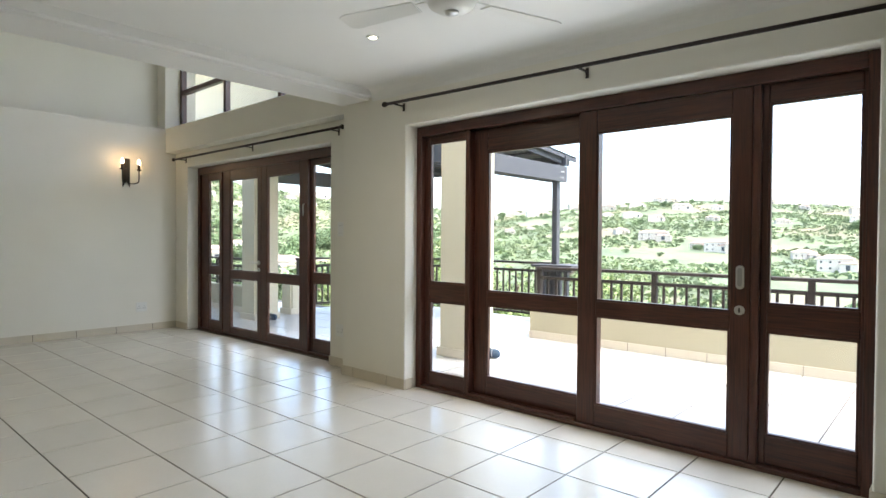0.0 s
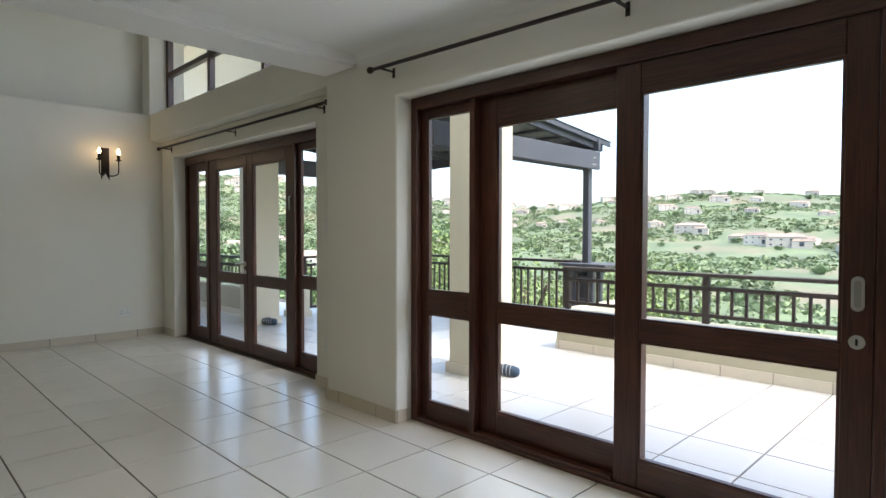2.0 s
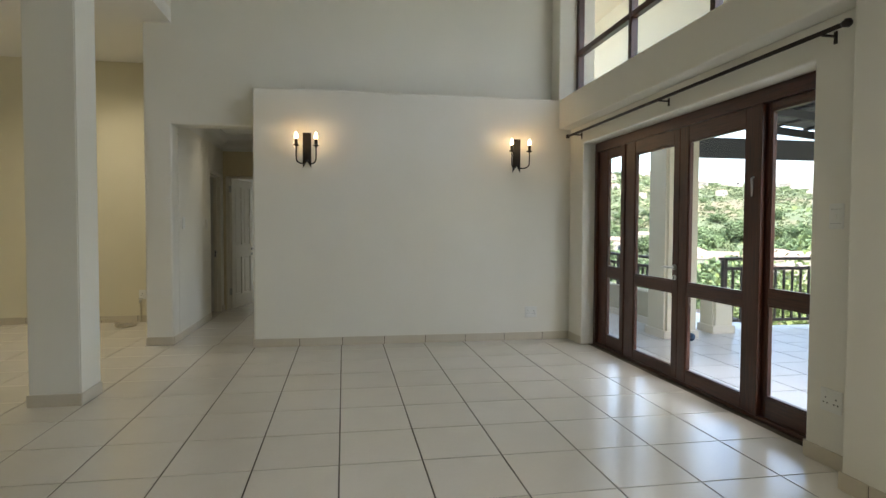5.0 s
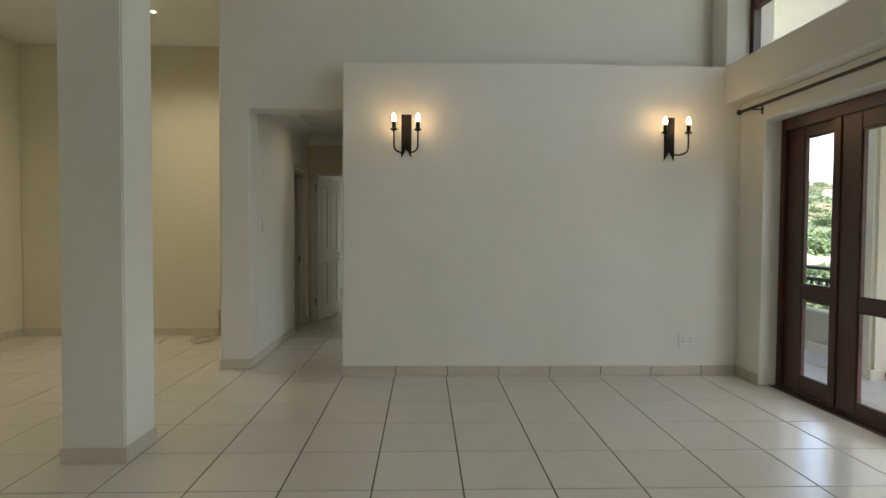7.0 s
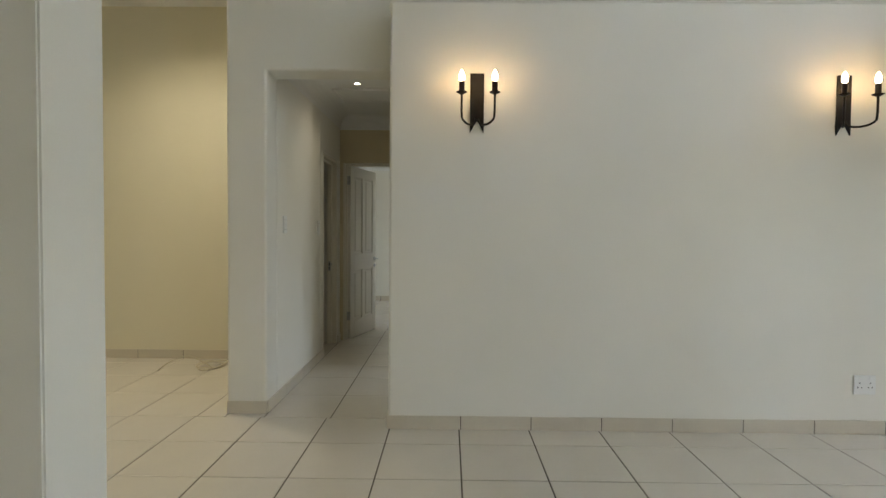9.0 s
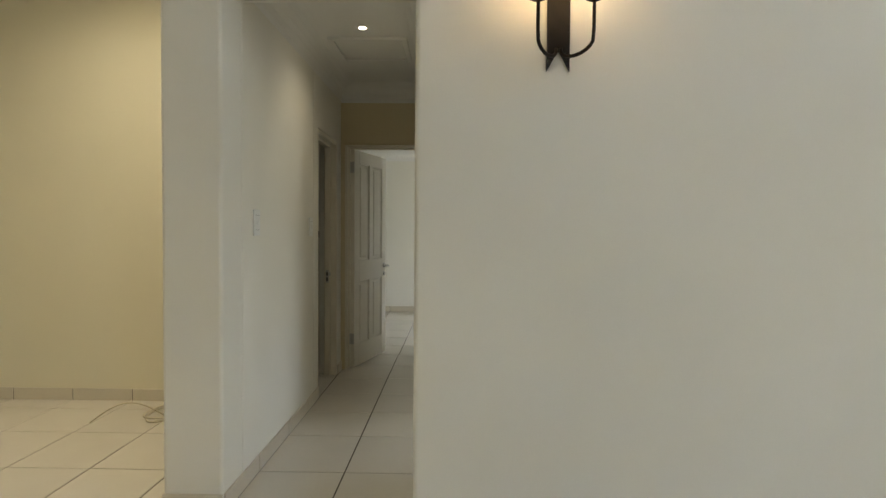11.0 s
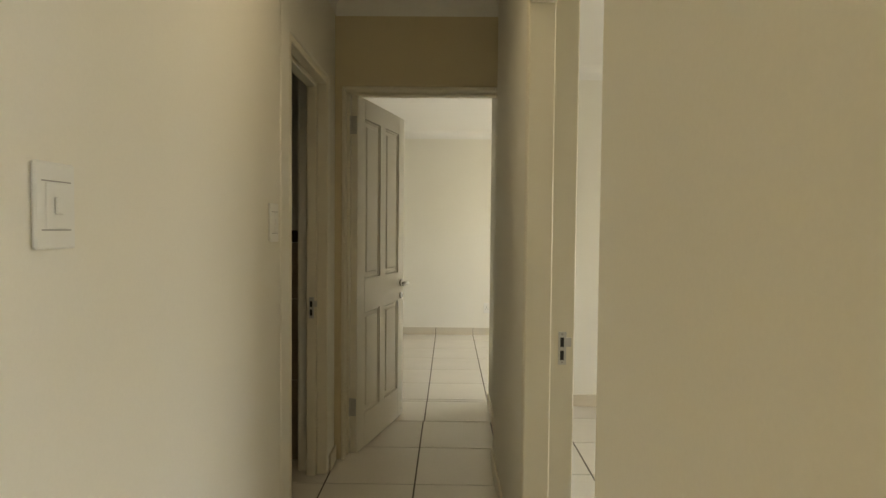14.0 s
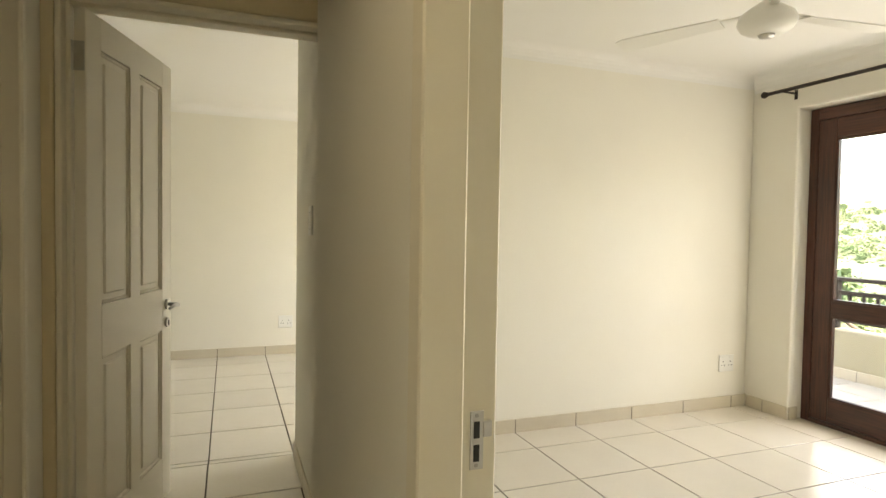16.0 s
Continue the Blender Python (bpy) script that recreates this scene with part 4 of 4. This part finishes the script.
rng = np.random.default_rng(5)


def tree_model(height, spread, tufts, tuft=0, leaf=None, label="broad green valley tree with a loose leafy crown"):
    t = thing("tree", pose(0, 0, -900), label, "tree", "garden trees" if leaf else "valley trees")
    bm = bmesh.new()
    tube(bm, [(0, 0, -0.6), (0.05, 0, height * 0.3), (0.15, 0.1, height * 0.55), (0.1, 0.2, height * 0.8)], [0.30, 0.22, 0.15, 0.06], 7)
    for k in range(5):
        a = k * 1.3
        tube(bm, [(0.1, 0, height * (0.35 + 0.07 * k)), (math.cos(a) * spread * 0.5, math.sin(a) * spread * 0.5, height * (0.55 + 0.06 * k)), (math.cos(a) * spread * 0.9, math.sin(a) * spread * 0.9, height * (0.66 + 0.06 * k))], [0.11, 0.07, 0.03], 5)
    part("trunk", bm, M_BARK, t)
    vs, fs = clump_mesh(rng, tufts, spread, tuft or spread * 0.13, 0.55)
    me = bpy.data.meshes.new("crown")
    me.from_pydata([(x, y, z + height * (0.74 if leaf else 0.55)) for x, y, z in vs], [], fs)
    me.materials.append(leaf or M_LEAF)
    cr = new("crown", me)
    cr.parent = t
    return t


models = [tree_model(4.6, 3.1, 900), tree_model(6.2, 4.0, 1100), tree_model(3.4, 2.6, 700)]
spots = []
for k in range(285):
    band = rng.uniform()
    if band < 0.55:
        b, r = rng.uniform(38, 78), rng.uniform(95, 330)
    elif band < 0.72:
        b, r = rng.uniform(-12, 45), rng.uniform(110, 330)
    else:
        b, r = rng.uniform(-12, 78), rng.uniform(330, 480)
    spots.append((b, r))
for k, (b, r) in enumerate(spots):
    x, y = -r * math.sin(radians(b)), r * math.cos(radians(b))
    s = rng.uniform(0.7, 1.25) if b > 38 and r < 330 else rng.uniform(0.3, 0.65)
    c = copy_thing(models[k % 3], pose(x, y, land(x, y), 0, 0, rng.uniform(0, 360)) @ Matrix.Diagonal((s, s, s, 1)))
near_model = tree_model(6.0, 2.3, 7500, 0.06, M_BUSH, "yellow-green leafy garden tree below the terrace")
for k, (x, y, s) in enumerate(((-6.2, 13.5, 1.0), (-3.4, 14.5, 1.0), (-9.0, 14.0, 1.05), (-0.6, 15.5, 0.95), (-12.5, 13.0, 1.0), (2.6, 15.5, 0.95), (-16, 15, 1.05), (6, 16, 0.95))):
    copy_thing(near_model, pose(x, y, (-5.9, -7.2, -5.4, -7.2, -5.8, -7.0, -6.0, -7.0)[k] + 0.2 * math.sin(7 * k), 0, 0, 47 * k) @ Matrix.Diagonal((s, s, s, 1)))
models.append(near_model)
for t in models:
    for o in (*t.children_recursive, t):
        bpy.data.objects.remove(o)

# low scrub over the hillsides, too many to count
vs, fs = [], []
for _ in range(34000):
    b, r = rng.uniform(-14, 82), math.sqrt(rng.uniform(60 ** 2, 480 ** 2))
    x, y = -r * math.sin(radians(b)), r * math.cos(radians(b))
    if noise.noise((x * 0.02, y * 0.02, 9)) < (-0.15 if b < 40 else -0.6):
        continue
    s = 0.35 + 1.1 * rng.uniform() ** 2.2
    a, f = clump_mesh(rng, 12, s, s * 0.62, 0.32)
    i, z = len(vs), land(x, y)
    vs += [(x + p[0], y + p[1], z + p[2] + s * 0.25) for p in a]
    fs += [tuple(q + i for q in face) for face in f]
me = bpy.data.meshes.new("scrub")
me.from_pydata(vs, [], fs)
me.materials.append(M_SCRUB)
tagged(new("scrub", me), "low green scrub covering the hillside", "scrub", kind="stuff")


def house_model(w, d, h, storeys, label):
    t = thing("house", pose(0, 0, -900), label, "house", "valley houses")
    bm = bmesh.new()
    box(bm, -w / 2, w / 2, -d / 2, d / 2, -3, h)
    box(bm, w * 0.12, w * 0.62, -d * 0.75, -d * 0.3, -3, h * 0.62)
    wl = part("wall", bm, M_HWALL, t)
    roof = bmesh.new()
    for (x0, x1, y0, y1, z0, rise) in ((-w / 2 - 0.5, w / 2 + 0.5, -d / 2 - 0.5, d / 2 + 0.5, h, d * 0.22), (w * 0.12 - 0.4, w * 0.62 + 0.4, -d * 0.75 - 0.4, -d * 0.3 + 0.2, h * 0.62, d * 0.10)):
        e = [roof.verts.new(p) for p in ((x0, y0, z0), (x1, y0, z0), (x1, y1, z0), (x0, y1, z0))]
        k = (y1 - y0) / 2
        g = [roof.verts.new(p) for p in ((x0 + k * 0.9, (y0 + y1) / 2, z0 + rise), (x1 - k * 0.9, (y0 + y1) / 2, z0 + rise))]
        for f in ((e[0], e[1], g[1], g[0]), (e[2], e[3], g[0], g[1]), (e[1], e[2], g[1]), (e[3], e[0], g[0]), (e[3], e[2], e[1], e[0])):
            roof.faces.new(f)
    part("roof", roof, M_HROOF, t)
    for s in range(storeys):
        for k in range(4):
            x = -w / 2 + w * (k + 0.5) / 4
            z = h * (s + 0.5) / storeys - 0.3
            part("window", box(bmesh.new(), x - w * 0.03, x + w * 0.03, -d / 2 - 0.06, -d / 2 + 0.02, z - 0.4, z + 0.6), M_HWIN, wl)
    part("window", box(bmesh.new(), w * 0.3, w * 0.42, -d * 0.75 - 0.06, -d * 0.75 + 0.02, 0.4, h * 0.62 - 0.7), M_HWIN, wl)
    return t


homes = [house_model(15, 9, 6.0, 2, "pale two-storey house with a faded clay roof"), house_model(12, 8, 3.4, 1, "pale single-storey house with a faded clay roof"), house_model(22, 9, 6.2, 2, "long pale two-storey house with a faded clay roof")]
HOMES = [(53, 152, 2), (48.5, 158, 0), (57, 175, 0), (50.5, 168, 0), (21.5, 292, 2), (16.0, 255, 0), (14.0, 250, 2), (12.4, 262, 1), (17.5, 268, 1), (7.2, 205, 0), (2.8, 170, 1), (9.5, 240, 1), (24.5, 310, 1), (35, 330, 0), (38, 340, 1), (45, 250, 1), (61, 230, 0), (64, 210, 2), (40, 355, 0), (33, 345, 1), (29.5, 330, 1)]
for k in range(80):
    HOMES.append((rng.uniform(-4, 76), rng.choice([rng.uniform(425, 476), rng.uniform(360, 470)]), k % 3))
for b, r, kind in HOMES:
    x, y = -r * math.sin(radians(b)), r * math.cos(radians(b))
    s = 0.85 if r < 180 else 0.6 if r < 300 else rng.uniform(0.32, 0.56)
    copy_thing(homes[kind], pose(x, y, land(x, y) + 0.2, 0, 0, b + rng.uniform(-25, 25)) @ Matrix.Diagonal((s, s, s, 1)))
for t in homes:
    for o in (*t.children_recursive, t):
        bpy.data.objects.remove(o)


# ---------------------------------------------------------------- floors of separate tiles, and tiled skirting
def tile_mesh(name, w, d, mat, h=0.008, gap=0.0040, bev=0.0016):
    """One tile, its centre at the origin of its top; the edges are eased."""
    a, b = w / 2 - gap, d / 2 - gap
    bm = bmesh.new()
    top = [bm.verts.new((sx * (a - bev), sy * (b - bev), 0)) for sx, sy in ((-1, -1), (1, -1), (1, 1), (-1, 1))]
    rim = [bm.verts.new((sx * a, sy * b, -bev)) for sx, sy in ((-1, -1), (1, -1), (1, 1), (-1, 1))]
    low = [bm.verts.new((sx * a, sy * b, -h)) for sx, sy in ((-1, -1), (1, -1), (1, 1), (-1, 1))]
    bm.faces.new(top)
    for k in range(4):
        j = (k + 1) % 4
        bm.faces.new((top[j], top[k], rim[k], rim[j])), bm.faces.new((rim[j], rim[k], low[k], low[j]))
    return mesh_of(bm, name, mat)


SHARED = {}


def lay(floor, xs, ys, z, mat, near, gap=0.0040):
    """Tiles between the joint lines xs and ys; those in the stretch near (x0, x1, y0, y1) are pieces, the rest one joined part."""
    rest_v, rest_f = [], []
    for xa, xb in zip(xs, xs[1:]):
        for ya, yb in zip(ys, ys[1:]):
            cx, cy, w, d = (xa + xb) / 2, (ya + yb) / 2, xb - xa, yb - ya
            if near[0] < cx < near[1] and near[2] < cy < near[3]:
                key = (round(w, 3), round(d, 3), mat.name)
                if key not in SHARED:
                    SHARED[key] = tile_mesh("tile", w, d, mat, gap=gap)
                o = new("tile", SHARED[key])
                o.parent, o.location = floor, (cx, cy, z)
            else:
                a, b, n = w / 2 - gap, d / 2 - gap, len(rest_v)
                for e, h in ((0.0016, 0.0), (0.0, -0.0016), (0.0, -0.008)):
                    rest_v += [(cx + sx * (a - e), cy + sy * (b - e), z + h) for sx, sy in ((-1, -1), (1, -1), (1, 1), (-1, 1))]
                rest_f.append((n, n + 1, n + 2, n + 3))
                for q in (0, 4):
                    for k in range(4):
                        j = (k + 1) % 4
                        rest_f.append((n + q + j, n + q + k, n + q + 4 + k, n + q + 4 + j))
    if rest_v:
        me = bpy.data.meshes.new("tiles")
        me.from_pydata(rest_v, [], rest_f)
        me.materials.append(mat)
        o = new("tiles", me)
        o.parent = floor
        tagged(o, kind="stuff")


def joints(first, step, lo, hi):
    a = first - math.ceil((first - lo) / step) * step
    out = [lo]
    while a < hi:
        if a > lo + 0.03:
            out.append(a)
        a += step
    return out + ([hi] if hi - out[-1] > 0.03 else [])


def floor_base(name, x0, x1, y0, y1, label, z=-0.0035):
    return solid(name, box(bmesh.new(), x0, x1, y0, y1, -0.3, z), M_GROUT, label, "floor", "structure")


PY = 0.4525
ys_main = joints(0.455, PY, -3.62, 4.06)
f = floor_base("floor", -7.54, 3.2, -3.7, 4.2, "glossy cream ceramic tile floor with dark joints")
xs_main = [-7.54, -7.075, -6.58, -6.088, -5.595, -5.10, -4.605, -4.105, -3.605, -3.115, -2.62, -2.12, -1.63, -1.16] + joints(-0.72, 0.44, -0.72, 3.2)
lay(f, xs_main, ys_main, 0, M_TILE, (-7.6, -0.2, 0.0, 4.1))
hall_x = [-10.985, -10.52, -10.03, -9.56, -9.09, -8.62, -8.08, -7.54]
f2a = floor_base("floor_hall", -11.0, -7.54, -0.71, 0.56, "glossy cream ceramic tile floor of the hall")
lay(f2a, hall_x, [-0.70, -0.428, 0.03, 0.482, 0.56], 0, M_TILE, (-12, -7, -1, 1))
f3a = floor_base("floor_kitchen", -9.36, -7.54, -3.7, -0.71, "glossy cream ceramic tile floor of the kitchen corner")
lay(f3a, [-9.34, -9.09, -8.62, -8.08, -7.54], joints(0.467, PY, -3.62, -0.70), 0, M_TILE, (-12, -7, -2, 0))
f4a = floor_base("floor_bedroom", -11.42, -7.54, 0.56, 4.1, "glossy cream ceramic tile floor of the bedroom")
lay(f4a, joints(-10.63, 0.456, -11.36, -7.6), [0.56] + joints(0.507, PY, 0.70, 4.0)[1:], 0, M_TILE, (-12, -8.6, 0.5, 4.2))
f5a = floor_base("floor_bedroom_two", -14.3, -11.425, -2.5, 4.1, "glossy cream ceramic tile floor of the second bedroom")
lay(f5a, joints(-11.48, 0.465, -14.16, -11.43), joints(0.492, PY, -2.4, 3.9), 0, M_TILE, (-15, -10, -1, 2.2))
f5b = floor_base("floor_bedroom_entry", -11.424, -11.001, -2.5, 0.559, "glossy cream ceramic tile floor of the second bedroom's entry")
lay(f5b, [-11.43, -10.985], joints(0.490, PY, -2.4, 0.558), 0, M_TILE, (-15, -10, -1, 0.7))
f6a = floor_base("floor_bath", -10.33, -9.36, -2.4, -0.71, "beige bathroom tile floor")
lay(f6a, joints(-10.03, 0.47, -10.32, -9.56), joints(0.467, PY, -2.4, -0.70), 0, M_BATH, (-12, -9, -3, 0))
t1 = bpy.data.objects["terrace_slab"]
lay(t1, joints(-1.123, 0.4375, -15.9, 5.9), joints(6.83, 0.45, 4.25, 6.83), -0.02, M_TERRACE, (-5.6, 0.6, 4.2, 7.0), 0.005)
t2 = bpy.data.objects["terrace_slab.001"]
lay(t2, joints(-1.123, 0.4375, -7.9, -3.36), joints(6.83, 0.45, 6.83, 8.45), -0.02, M_TERRACE, (0, 0, 0, 0), 0.005)


def skirting(name, axis, d, way, cuts, h=0.088, t=0.011, z=0.0, mat=None):
    """Skirting of separate tiles along a wall face at d; way: into the room; cuts: the joint lines."""
    base = thing(name, Matrix(), "beige ceramic skirting tiles along the wall", "baseboard", kind="structure")
    lo, hi = sorted((d, d + way * (t - 0.004)))
    back = box(bmesh.new(), cuts[0] + 0.004, cuts[-1] - 0.004, lo, hi, z, z + h - 0.004) if axis == "x" else box(bmesh.new(), lo, hi, cuts[0] + 0.004, cuts[-1] - 0.004, z, z + h - 0.004)
    part("grout_bed", back, M_GROUT, base)
    for a, b in zip(cuts, cuts[1:]):
        lo, hi = sorted((d, d + way * t))
        bm = bmesh.new()
        if axis == "x":
            box(bm, a + 0.0026, b - 0.0026, lo, hi, z, z + h, 0.002)
        else:
            box(bm, lo, hi, a + 0.0026, b - 0.0026, z, z + h, 0.002)
        part("skirting_tile", bm, mat or M_SKIRT, base)


skirting("baseboard_end", "y", -7.345, 1, [0.437] + joints(0.462, 0.4555, 0.455, 3.97)[1:])
skirting("baseboard_french_left", "x", 3.97, -1, [-7.33, -7.14, -6.985])
skirting("baseboard_french_right", "x", 3.97, -1, [-3.835, -3.44])
skirting("baseboard_french_reveal", "y", -3.835, -1, [3.962, 4.06])
skirting("baseboard_column", "x", 3.80, -1, [-3.43, -3.26, -2.81, -2.59])
skirting("baseboard_column_side", "y", -3.42, -1, [3.80, 3.955])
skirting("baseboard_column_reveal", "y", -2.60, 1, [3.80, 3.90])
skirting("baseboard_slider_right", "x", 3.80, -1, joints(1.0, 0.45, 0.54, 3.2))
skirting("baseboard_slider_reveal", "y", 0.55, -1, [3.80, 3.90])
skirting("baseboard_pillar_front", "y", -5.455, 1, [-0.817, -0.454])
skirting("baseboard_pillar_side", "x", -0.465, 1, [-5.80, -5.452])
skirting("baseboard_hall_pier", "y", -7.62, 1, [-0.712, -0.43])
skirting("baseboard_hall_left", "x", -0.434, 1, [-9.43, -9.09, -8.62, -8.08, -7.625])
skirting("baseboard_hall_left_far", "x", -0.434, 1, [-10.32, -10.165])
skirting("baseboard_hall_right", "x", 0.4455, -1, [-10.30, -10.03, -9.56, -9.092])
skirting("baseboard_hall_right_near", "x", 0.4455, -1, [-8.138, -7.6, -7.36])
skirting("baseboard_kitchen_back", "y", -9.302, 1, joints(0.467, PY, -3.6, -0.71))
skirting("baseboard_kitchen_side", "x", -3.62, 1, joints(-7.05, 0.4885, -9.3, -4.0))
skirting("baseboard_bed_far", "y", -11.36, 1, joints(0.507, PY, 0.57, 3.82))
skirting("baseboard_bed_window", "x", 3.82, -1, [-11.345, -11.20, -11.0])
skirting("baseboard_bed_reveal", "y", -11.0, 1, [3.82, 3.905])
skirting("baseboard_bed_two", "y", -14.16, 1, joints(0.492, PY, -2.0, 2.5))
skirting("baseboard_bed_pass", "x", 0.495, -1, [-11.41, -10.96, -10.48])
skirting("baseboard_terrace", "x", 6.83, -1, joints(-1.123, 0.4375, -3.35, 5.9), 0.095, z=-0.02)
skirting("baseboard_balcony", "x", 5.46, -1, joints(-1.123, 0.4375, -13.5, -7.8), 0.095, z=-0.02)
